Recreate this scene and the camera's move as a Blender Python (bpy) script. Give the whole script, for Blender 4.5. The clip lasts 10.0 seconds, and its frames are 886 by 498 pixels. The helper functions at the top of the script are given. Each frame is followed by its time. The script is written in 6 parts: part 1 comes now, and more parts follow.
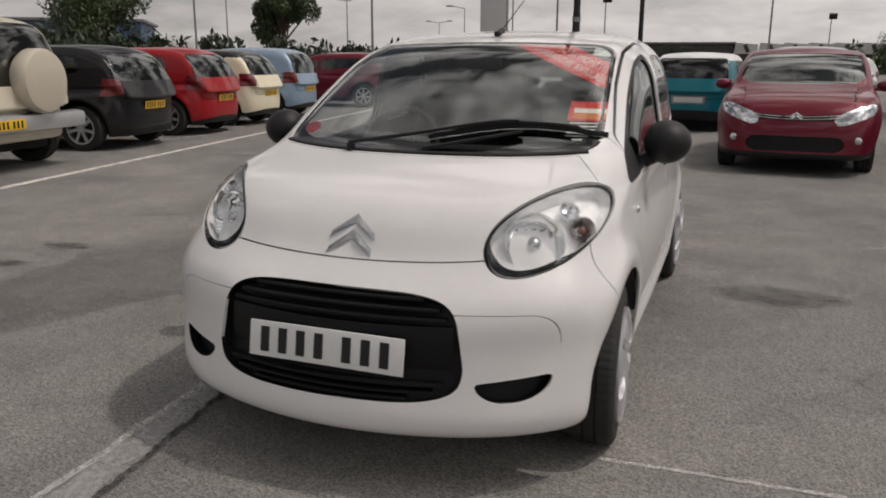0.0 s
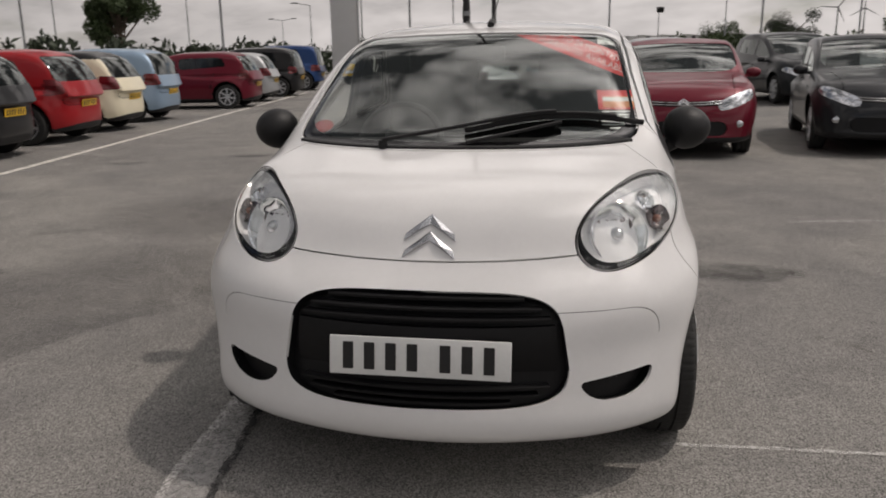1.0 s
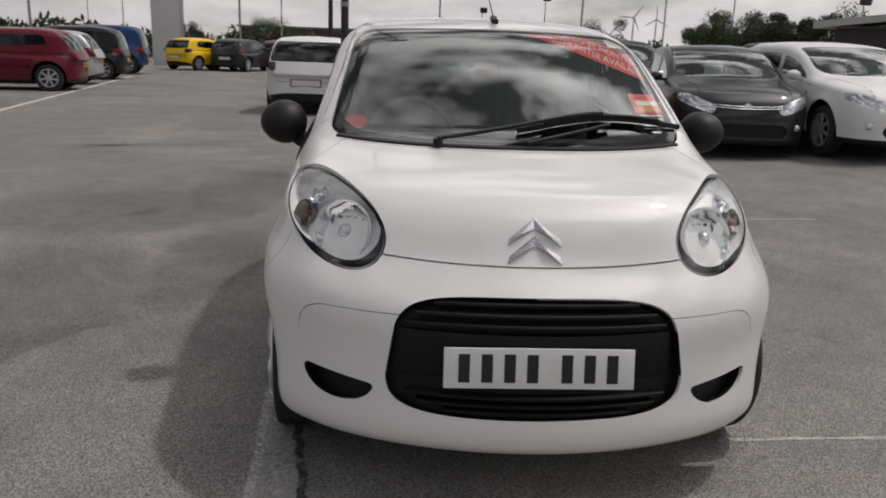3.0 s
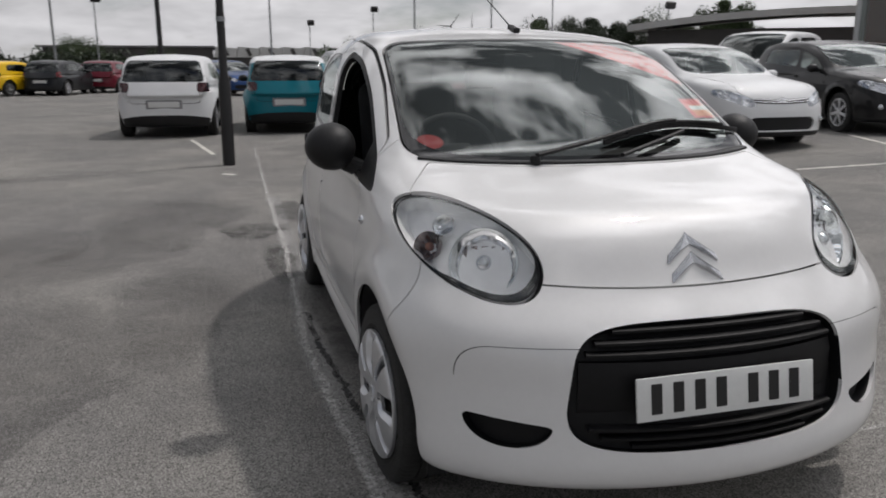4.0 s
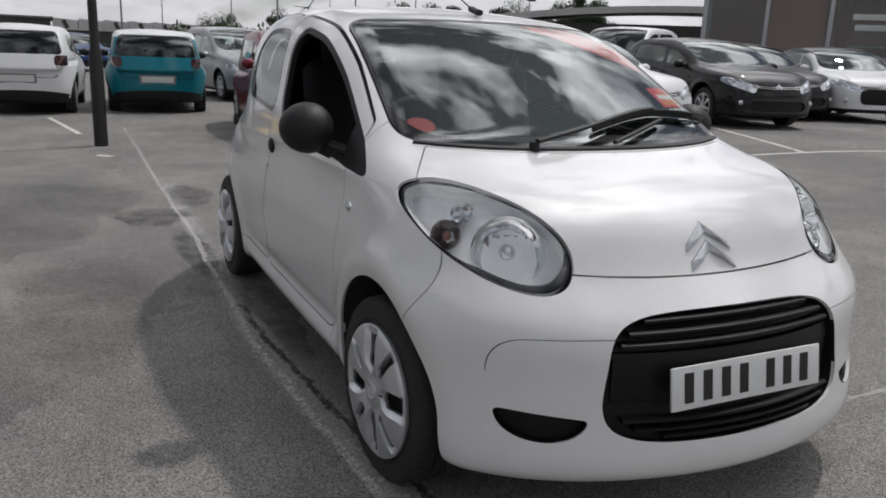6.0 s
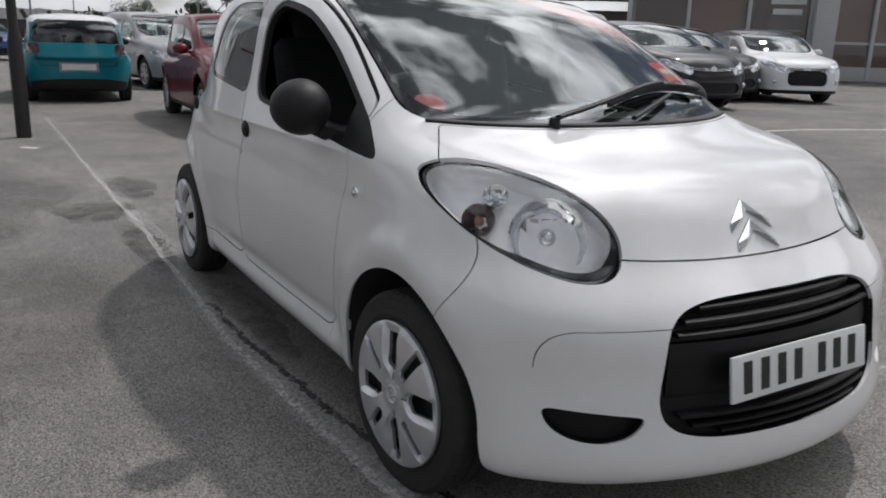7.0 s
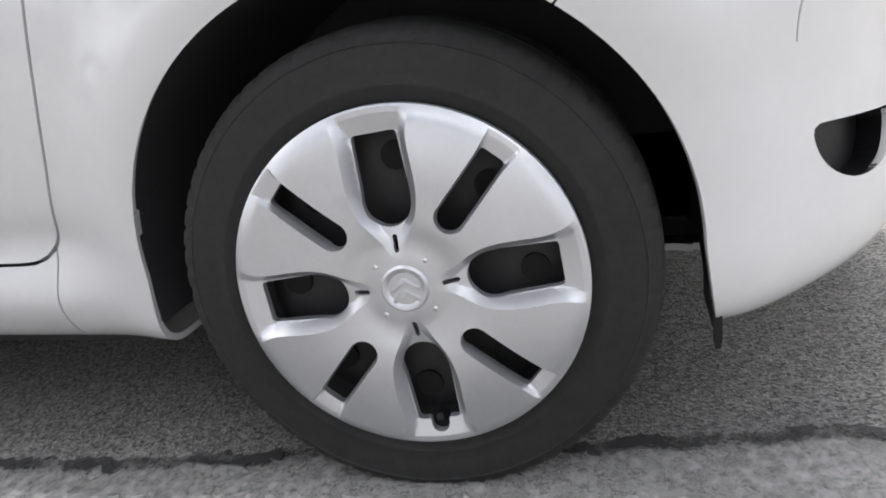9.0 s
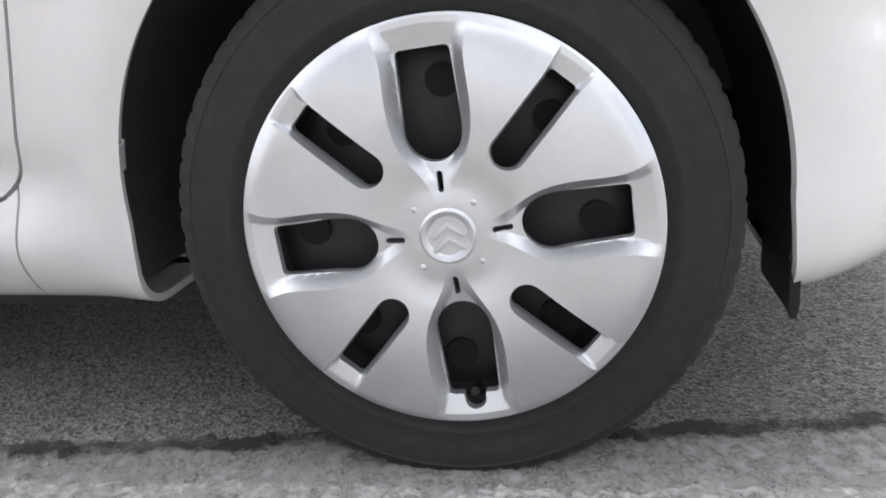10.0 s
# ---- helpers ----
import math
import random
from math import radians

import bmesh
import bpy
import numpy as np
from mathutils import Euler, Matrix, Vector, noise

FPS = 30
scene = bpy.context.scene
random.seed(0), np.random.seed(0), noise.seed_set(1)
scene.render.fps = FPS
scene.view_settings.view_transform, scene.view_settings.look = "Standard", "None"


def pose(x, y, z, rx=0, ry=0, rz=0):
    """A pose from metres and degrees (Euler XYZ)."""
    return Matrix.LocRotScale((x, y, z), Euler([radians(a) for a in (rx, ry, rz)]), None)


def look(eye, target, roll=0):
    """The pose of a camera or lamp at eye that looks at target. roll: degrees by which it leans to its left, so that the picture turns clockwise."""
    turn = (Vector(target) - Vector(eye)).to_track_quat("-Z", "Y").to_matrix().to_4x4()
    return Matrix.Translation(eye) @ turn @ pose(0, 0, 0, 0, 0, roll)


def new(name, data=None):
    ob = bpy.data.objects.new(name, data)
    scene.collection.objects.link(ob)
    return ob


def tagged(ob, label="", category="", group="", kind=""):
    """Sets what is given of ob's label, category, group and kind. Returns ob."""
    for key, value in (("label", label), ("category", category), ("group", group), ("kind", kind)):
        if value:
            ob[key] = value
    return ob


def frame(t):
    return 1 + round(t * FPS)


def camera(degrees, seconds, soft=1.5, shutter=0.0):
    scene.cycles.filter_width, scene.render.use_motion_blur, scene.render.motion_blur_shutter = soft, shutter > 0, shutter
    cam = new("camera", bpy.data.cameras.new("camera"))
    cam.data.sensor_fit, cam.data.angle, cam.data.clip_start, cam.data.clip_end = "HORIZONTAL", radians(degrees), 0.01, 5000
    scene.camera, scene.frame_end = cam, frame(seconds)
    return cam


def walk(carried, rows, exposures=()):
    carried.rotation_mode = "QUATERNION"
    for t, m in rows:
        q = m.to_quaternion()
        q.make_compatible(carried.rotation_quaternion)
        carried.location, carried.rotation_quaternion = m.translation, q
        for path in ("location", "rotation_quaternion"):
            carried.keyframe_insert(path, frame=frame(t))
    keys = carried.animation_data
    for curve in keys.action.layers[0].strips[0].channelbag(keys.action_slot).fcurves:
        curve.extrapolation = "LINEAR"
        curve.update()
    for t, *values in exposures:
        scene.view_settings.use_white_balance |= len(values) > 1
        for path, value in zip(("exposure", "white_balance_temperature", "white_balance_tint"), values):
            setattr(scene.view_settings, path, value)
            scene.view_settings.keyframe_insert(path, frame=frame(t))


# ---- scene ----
cam = camera(58.5, 10.0, soft=1.8, shutter=0.25)
PATH = [
    (0, (1.129, -3.749, 1.279), (0.436, -1.932, 0.814), 0.3),
    (0.5, (0.779, -3.764, 1.281), (0.171, -1.915, 0.822), 0.3),
    (1, (0.434, -3.824, 1.262), (0.096, -1.91, 0.788), -0.9),
    (1.5, (0.174, -3.811, 1.26), (-0.03, -1.867, 0.837), -1.1),
    (2, (0.047, -3.812, 1.273), (-0.111, -1.866, 0.839), -0.4),
    (2.2, (-0.003, -3.811, 1.268), (-0.143, -1.863, 0.839), 1.0),
    (3.3, (-0.628, -3.675, 1.261), (-0.403, -1.751, 0.761), 1.1),
    (3.5, (-0.808, -3.572, 1.251), (-0.517, -1.649, 0.783), 0.3),
    (4, (-1.213, -3.415, 1.256), (-0.69, -1.539, 0.802), -0.1),
    (4.5, (-1.485, -3.285, 1.259), (-0.773, -1.482, 0.767), -1.1),
    (5, (-1.564, -3.233, 1.26), (-0.831, -1.434, 0.784), -1.0),
    (5.5, (-1.565, -3.196, 1.256), (-0.784, -1.419, 0.773), 0.5),
    (7, (-1.715, -2.874, 1.177), (-0.706, -1.224, 0.67), 1.8),
    (7.5, (-1.802, -2.503, 1.138), (-0.697, -0.95, 0.532), -2.3),
    (8, (-1.793, -2.048, 0.953), (-0.345, -0.866, 0.243), -4.6),
    (8.5, (-1.664, -1.635, 0.734), (-0.046, -0.684, 0.042), -7.7),
    (9, (-1.563, -1.435, 0.573), (0.253, -0.89, -0.061), -7.4),
    (9.5, (-1.497, -1.309, 0.499), (0.374, -0.861, -0.045), -6.7),
    (10, (-1.497, -1.299, 0.474), (0.372, -0.909, -0.125), -4.0),
]
EXPOSURES = [(0, -1.01, 6950, 16), (2.2, -1.0, 6900, 16), (3.4, -0.97, 6550, 14), (5.5, -0.88, 6350, 13), (7.0, -0.79, 6300, 13), (7.6, -0.4, 6300, 13), (8.5, 0.40, 6300, 13), (9.2, 0.84, 6350, 13), (10, 1.0, 6350, 13)]
walk(cam, [(t, look(eye, target, roll)) for t, eye, target, roll in PATH], EXPOSURES)

# ---- world, sun, exposure ----
SUN = Vector((0.52, 0.21, 1.0)).normalized()
world = bpy.data.worlds.new("sky")
world.use_nodes = True
scene.world = world
wn, wl = world.node_tree.nodes, world.node_tree.links
wn.clear()


def node(nodes, kind, **values):
    n = nodes.new(kind)
    for k, v in values.items():
        if k.startswith("i_"):
            n.inputs[k[2:].replace("_", " ")].default_value = v
    return n


sky = wn.new("ShaderNodeTexSky")
sky.sky_type, sky.sun_disc = "NISHITA", False
sky.sun_elevation = math.asin(SUN.z)
sky.sun_rotation = math.atan2(SUN.x, SUN.y)
wc = wn.new("ShaderNodeTexCoord")
sep = wn.new("ShaderNodeSeparateXYZ")
wl.new(wc.outputs["Generated"], sep.inputs[0])
lift = node(wn, "ShaderNodeMath")
lift.operation = "ADD"
lift.inputs[1].default_value = 0.30
mx = node(wn, "ShaderNodeMath")
mx.operation = "MAXIMUM"
mx.inputs[1].default_value = 0.0
wl.new(sep.outputs["Z"], mx.inputs[0])
wl.new(mx.outputs[0], lift.inputs[0])
flat = wn.new("ShaderNodeVectorMath")
flat.operation = "DIVIDE"
wl.new(wc.outputs["Generated"], flat.inputs[0])
wl.new(lift.outputs[0], flat.inputs[1])
cl = node(wn, "ShaderNodeTexNoise", i_Scale=1.1, i_Detail=8.0, i_Roughness=0.52, i_Distortion=0.1)
wl.new(flat.outputs[0], cl.inputs["Vector"])
ramp = wn.new("ShaderNodeValToRGB")
ramp.color_ramp.elements[0].position, ramp.color_ramp.elements[0].color = 0.33, (0, 0, 0, 1)
ramp.color_ramp.elements[1].position, ramp.color_ramp.elements[1].color = 0.47, (1, 1, 1, 1)
wl.new(cl.outputs[0], ramp.inputs[0])
cl2 = node(wn, "ShaderNodeTexNoise", i_Scale=3.0, i_Detail=10.0, i_Roughness=0.60, i_Distortion=0.3)
drift = wn.new("ShaderNodeVectorMath")
drift.operation = "ADD"
drift.inputs[1].default_value = (0.45, 0.35, 0.0)
wl.new(flat.outputs[0], drift.inputs[0])
wl.new(drift.outputs[0], cl2.inputs["Vector"])
tone = wn.new("ShaderNodeValToRGB")
tone.color_ramp.elements[0].position, tone.color_ramp.elements[0].color = 0.45, (1.1, 1.2, 1.25, 1)
tone.color_ramp.elements[1].position, tone.color_ramp.elements[1].color = 0.59, (15.5, 15.5, 15.5, 1)
# flatter cloud towards the horizon
high = wn.new("ShaderNodeMapRange")
high.interpolation_type = "SMOOTHSTEP"
high.inputs[1].default_value, high.inputs[2].default_value, high.inputs[3].default_value, high.inputs[4].default_value = 0.08, 0.5, 0.11, 1.4
wl.new(sep.outputs["Z"], high.inputs[0])
even = wn.new("ShaderNodeMix")
even.inputs["A"].default_value = 0.541
wl.new(high.outputs[0], even.inputs["Factor"])
wl.new(cl2.outputs[0], even.inputs["B"])
wl.new(even.outputs["Result"], tone.inputs[0])
# cloud is brighter about the sun behind it
dot = wn.new("ShaderNodeVectorMath")
dot.operation = "DOT_PRODUCT"
unit = wn.new("ShaderNodeVectorMath")
unit.operation = "NORMALIZE"
wl.new(wc.outputs["Generated"], unit.inputs[0])
wl.new(unit.outputs[0], dot.inputs[0])
dot.inputs[1].default_value = SUN
glow = wn.new("ShaderNodeMath")
glow.operation, glow.use_clamp = "MAXIMUM", True
wl.new(dot.outputs["Value"], glow.inputs[0])
power = wn.new("ShaderNodeMath")
power.operation = "POWER"
power.inputs[1].default_value = 12.0
wl.new(glow.outputs[0], power.inputs[0])
gain = wn.new("ShaderNodeMath")
gain.operation = "MULTIPLY_ADD"
gain.inputs[1].default_value = 5.5
side = wn.new("ShaderNodeMath")
side.operation = "MULTIPLY_ADD"
side.inputs[1].default_value, side.inputs[2].default_value = 0.75, 1.0
wl.new(dot.outputs["Value"], side.inputs[0])
wl.new(power.outputs[0], gain.inputs[0])
wl.new(side.outputs[0], gain.inputs[2])
lit = wn.new("ShaderNodeVectorMath")
lit.operation = "SCALE"
wl.new(tone.outputs[0], lit.inputs[0])
wl.new(gain.outputs[0], lit.inputs["Scale"])
mixw = wn.new("ShaderNodeMix")
mixw.data_type = "RGBA"
wl.new(ramp.outputs[0], mixw.inputs["Factor"])
wl.new(sky.outputs[0], mixw.inputs["A"])
wl.new(lit.outputs[0], mixw.inputs["B"])
bg = node(wn, "ShaderNodeBackground", i_Strength=0.1)
wl.new(mixw.outputs["Result"], bg.inputs[0])
out = wn.new("ShaderNodeOutputWorld")
wl.new(bg.outputs[0], out.inputs[0])

lamp = bpy.data.lights.new("sun", "SUN")
lamp.energy, lamp.angle, lamp.color = 2.8, radians(2.2), (1.0, 0.95, 0.88)
sun = new("sun", lamp)
sun.matrix_world = look(SUN * 50, (0, 0, 0))


# ---- materials ----
def material(name, colour, rough=0.5, metal=0.0, coat=0.0, grain=0.0, size=20.0, bump=0.0, bump_size=200.0, stain=0.0, stain_size=1.5, spread=0.0, spec=0.5):
    """A principled surface with variation at two scales: fine grain, and broad stains."""
    m = bpy.data.materials.new(name)
    m.use_nodes = True
    n, l = m.node_tree.nodes, m.node_tree.links
    b = n["Principled BSDF"]
    b.inputs["Base Color"].default_value = (*colour, 1)
    b.inputs["Roughness"].default_value, b.inputs["Metallic"].default_value = rough, metal
    b.inputs["Coat Weight"].default_value, b.inputs["Coat Roughness"].default_value = coat, 0.04
    b.inputs["Specular IOR Level"].default_value = spec
    tc = n.new("ShaderNodeTexCoord")
    last = None
    for amount, scale, rou in ((grain, size, 0.7), (stain, stain_size, 0.6)):
        if amount:
            t = node(n, "ShaderNodeTexNoise", i_Scale=scale, i_Detail=6.0, i_Roughness=rou)
            l.new(tc.outputs["Object"], t.inputs["Vector"])
            r = n.new("ShaderNodeMapRange")
            r.inputs[1].default_value, r.inputs[2].default_value = 0.3, 0.7
            r.inputs[3].default_value, r.inputs[4].default_value = 1 - amount, 1 + amount * 0.6
            l.new(t.outputs[0], r.inputs[0])
            x = n.new("ShaderNodeMix")
            x.data_type, x.blend_type = "RGBA", "MULTIPLY"
            x.inputs["Factor"].default_value = 1
            x.inputs["A"].default_value = (*colour, 1)
            if last:
                l.new(last, x.inputs["A"])
            l.new(r.outputs[0], x.inputs["B"])
            last = x.outputs["Result"]
    if last:
        l.new(last, b.inputs["Base Color"])
    if bump:
        t = node(n, "ShaderNodeTexNoise", i_Scale=bump_size, i_Detail=4.0)
        l.new(tc.outputs["Object"], t.inputs["Vector"])
        u = node(n, "ShaderNodeBump", i_Strength=bump, i_Distance=0.004)
        l.new(t.outputs[0], u.inputs["Height"])
        l.new(u.outputs[0], b.inputs["Normal"])
    if spread:
        t = node(n, "ShaderNodeTexNoise", i_Scale=6.0, i_Detail=5.0)
        l.new(tc.outputs["Object"], t.inputs["Vector"])
        r = n.new("ShaderNodeMapRange")
        r.inputs[3].default_value, r.inputs[4].default_value = rough - spread, rough + spread
        l.new(t.outputs[0], r.inputs[0])
        l.new(r.outputs[0], b.inputs["Roughness"])
    return m


def glass(name, tint, gloss=1.0):
    """A thin tinted pane: clear, with a mirror gloss that grows towards grazing sight."""
    m = bpy.data.materials.new(name)
    m.use_nodes = True
    n, l = m.node_tree.nodes, m.node_tree.links
    n.clear()
    t = n.new("ShaderNodeBsdfTransparent")
    t.inputs[0].default_value = (*tint, 1)
    g = n.new("ShaderNodeBsdfGlossy")
    g.inputs["Roughness"].default_value = 0.012
    g.inputs[0].default_value = (0.95, 0.99, 0.97, 1)
    f = node(n, "ShaderNodeFresnel", i_IOR=1.62)
    k = n.new("ShaderNodeMath")
    k.operation, k.use_clamp = "MULTIPLY", True
    k.inputs[1].default_value = gloss
    x, o = n.new("ShaderNodeMixShader"), n.new("ShaderNodeOutputMaterial")
    l.new(f.outputs[0], k.inputs[0])
    l.new(k.outputs[0], x.inputs[0])
    l.new(t.outputs[0], x.inputs[1])
    l.new(g.outputs[0], x.inputs[2])
    l.new(x.outputs[0], o.inputs[0])
    return m


def paint(name, colour, metal=0.0):
    return material(name, colour, rough=0.42, metal=metal, coat=0.5, spec=0.2, stain=0.05, stain_size=2.2, grain=0.03, size=60, spread=0.05)


WHITE = material("white_paint", (0.72, 0.72, 0.72), rough=0.42, coat=0.9, stain=0.045, stain_size=2.5, grain=0.02, size=50, spread=0.06)
BLACK_PLASTIC = material("black_plastic", (0.014, 0.014, 0.015), rough=0.5, spec=0.3, grain=0.2, size=90, bump=0.12, bump_size=900, stain=0.2, stain_size=5)
GRILLE_BLACK = material("black_grille_plastic", (0.007, 0.007, 0.008), rough=0.45, spec=0.25, grain=0.2, size=60, stain=0.25, stain_size=6)
GLOSS_BLACK = material("gloss_black", (0.008, 0.008, 0.009), rough=0.08, grain=0.1, size=30)
RUBBER = material("tyre_rubber", (0.021, 0.021, 0.0205), rough=0.8, grain=0.3, size=70, bump=0.25, bump_size=500, stain=0.25, stain_size=7)
SILVER = material("silver_lacquer", (0.68, 0.69, 0.715), rough=0.33, metal=0.75, grain=0.03, size=120, stain=0.06, stain_size=14, spread=0.05)
STEEL = material("black_steel", (0.02, 0.02, 0.021), rough=0.55, grain=0.3, size=40, stain=0.2, stain_size=9)
CHROME = material("chrome", (0.83, 0.84, 0.86), rough=0.09, metal=1.0, grain=0.03, size=40)
BADGE_CHROME = material("badge_chrome", (0.46, 0.47, 0.49), rough=0.26, metal=1.0, grain=0.05, size=40)
SATIN_CHROME = material("satin_chrome", (0.72, 0.73, 0.75), rough=0.22, metal=1.0, grain=0.04, size=40)
REFLECTOR = material("lamp_reflector", (0.97, 0.97, 0.98), rough=0.25, metal=0.0, coat=0.35, grain=0.05, size=18, bump=0.5, bump_size=24)
LAMP_SMOKE = material("smoked_reflector", (0.26, 0.22, 0.22), rough=0.18, metal=0.9, grain=0.15, size=40)
AMBER = material("amber_bulb", (0.30, 0.14, 0.10), rough=0.22, grain=0.1, size=60)
DARK = material("dark_void", (0.006, 0.006, 0.006), rough=0.9, grain=0.2, size=30)
TRIM = material("charcoal_trim", (0.022, 0.022, 0.024), rough=0.7, grain=0.2, size=120, bump=0.15, bump_size=700, stain=0.15, stain_size=4)
FABRIC = material("seat_fabric", (0.03, 0.03, 0.033), rough=0.95, grain=0.35, size=160, bump=0.3, bump_size=900, stain=0.2, stain_size=5)
PLATE_WHITE = material("plate_white", (0.72, 0.73, 0.72), rough=0.35, grain=0.04, size=80, stain=0.06, stain_size=12)
PLATE_YELLOW = material("plate_yellow", (0.75, 0.45, 0.02), rough=0.4, grain=0.05, size=80, stain=0.08, stain_size=10)
PLATE_INK = material("plate_ink", (0.01, 0.01, 0.011), rough=0.4, grain=0.1, size=80)
RED_STICKER = material("red_sticker", (0.72, 0.03, 0.03), rough=0.45, grain=0.06, size=60, stain=0.05, stain_size=8)
WHITE_PRINT = material("white_print", (0.8, 0.8, 0.8), rough=0.5, grain=0.04, size=80)
RED_DISC = material("faded_red_paper", (0.42, 0.025, 0.03), rough=0.6, grain=0.1, size=60)
TAIL_DARK = material("smoked_tail_lamp", (0.045, 0.006, 0.010), rough=0.2, coat=0.3, grain=0.3, size=30)
ORANGE_PRINT = material("orange_print", (0.75, 0.30, 0.10), rough=0.5, grain=0.04, size=80)
TAIL_RED = material("tail_lamp_red", (0.14, 0.010, 0.015), rough=0.15, coat=0.6, grain=0.25, size=30)
LAMP_CLEAR = material("lamp_silver", (0.6, 0.62, 0.65), rough=0.16, metal=0.8, coat=0.8, grain=0.4, size=26, bump=0.35, bump_size=30)
SCREEN = glass("windscreen_glass", (0.78, 0.83, 0.81), 1.35)
PANE = glass("side_glass", (0.66, 0.72, 0.70), 1.2)
PRIVACY = glass("dark_glass", (0.10, 0.12, 0.125), 1.2)
CLEAR = glass("lamp_lens", (0.97, 0.98, 0.985), 0.8)
MIRROR = material("mirror_glass", (0.8, 0.82, 0.84), rough=0.02, metal=1.0, grain=0.02, size=20)


# ---- building helpers ----
def link(name, mesh, mat, parent=None, label=""):
    ob = new(name, mesh)
    if mat:
        mesh.materials.append(mat)
    if parent:
        ob.parent = parent
    return tagged(ob, label)


def part(name, bm, mat, parent=None, label="", smooth=True):
    mesh = bpy.data.meshes.new(name)
    bm.to_mesh(mesh)
    bm.free()
    if smooth:
        mesh.shade_smooth()
        mesh.set_sharp_from_angle(angle=radians(38))
    return link(name, mesh, mat, parent, label)


def from_arrays(name, p, faces, mat, parent=None, label="", normals=None, smooth=True):
    mesh = bpy.data.meshes.new(name)
    mesh.from_pydata(p.tolist() if len(p) else [], [], faces)
    mesh.update()
    if smooth:
        mesh.shade_smooth()
        if normals is not None:
            mesh.normals_split_custom_set_from_vertices(normals.tolist())
        else:
            mesh.set_sharp_from_angle(angle=radians(38))
    return link(name, mesh, mat, parent, label)


def thing(name, m, label, category, group="", kind=""):
    ob = new(name)
    ob.matrix_basis = m
    return tagged(ob, label, category, group, kind)


def box(bm, size, m=None, bevel=0.0, seg=2):
    made = bmesh.ops.create_cube(bm, size=1.0, matrix=(m or Matrix()) @ Matrix.Diagonal((*size, 1)))
    if bevel:
        bmesh.ops.bevel(bm, geom=list({e for v in made["verts"] for e in v.link_edges}), offset=bevel, segments=seg, profile=0.6, affect="EDGES")
    return bm


def tube(bm, a, b, r0, r1=None, seg=12, caps=True):
    a, b = Vector(a), Vector(b)
    turn = (b - a).to_track_quat("Z", "Y").to_matrix().to_4x4()
    bmesh.ops.create_cone(bm, cap_ends=caps, segments=seg, radius1=r0, radius2=r0 if r1 is None else r1, depth=(b - a).length, matrix=Matrix.Translation((a + b) / 2) @ turn)
    return bm


def lathe(bm, profile, axis="x", seg=48, at=(0, 0, 0), closed=False):
    """Turn (along, radius) pairs about an axis."""
    rows = []
    for s, r in profile:
        ring = []
        for k in range(seg):
            c, d = r * math.cos(2 * math.pi * k / seg), r * math.sin(2 * math.pi * k / seg)
            v = {"x": (s, c, d), "y": (c, s, d), "z": (c, d, s)}[axis]
            ring.append(bm.verts.new(Vector(v) + Vector(at)))
        rows.append(ring)
    pairs = list(zip(rows, rows[1:])) + ([(rows[-1], rows[0])] if closed else [])
    for a, b in pairs:
        for k in range(seg):
            bm.faces.new((a[k], a[(k + 1) % seg], b[(k + 1) % seg], b[k]))
    bmesh.ops.recalc_face_normals(bm, faces=bm.faces)
    return bm


def ball(bm, size, m=None, seg=24, rings=16):
    bmesh.ops.create_uvsphere(bm, u_segments=seg, v_segments=rings, radius=1.0, matrix=(m or Matrix()) @ Matrix.Diagonal((*size, 1)))
    return bm


# ---- shapes: smooth fields for car bodies ----
def spline(xs, ys):
    """A natural cubic through a few knots, straight beyond them."""
    xs, ys = np.array(xs, float), np.array(ys, float)
    n, h = len(xs), np.diff(xs)
    a, r = np.eye(n), np.zeros(n)
    for i in range(1, n - 1):
        a[i, i - 1:i + 2] = h[i - 1], 2 * (h[i - 1] + h[i]), h[i]
        r[i] = 3 * ((ys[i + 1] - ys[i]) / h[i] - (ys[i] - ys[i - 1]) / h[i - 1])
    c = np.linalg.solve(a, r)
    b = np.diff(ys) / h - h * (2 * c[:-1] + c[1:]) / 3
    d = np.diff(c) / (3 * h)
    end = b[-1] + 2 * c[-2] * h[-1] + 3 * d[-1] * h[-1] ** 2

    def at(x):
        i = np.clip(np.searchsorted(xs, x) - 1, 0, n - 2)
        u = np.clip(x, xs[0], xs[-1]) - xs[i]
        y = ys[i] + u * (b[i] + u * (c[i] + u * d[i]))
        return y + np.where(x < xs[0], (x - xs[0]) * b[0], 0) + np.where(x > xs[-1], (x - xs[-1]) * end, 0)
    return at


def smax(a, b, k):
    h = np.maximum(k - np.abs(a - b), 0) / k
    return np.maximum(a, b) + h * h * k / 4


def smin(a, b, k):
    return -smax(-a, -b, k)


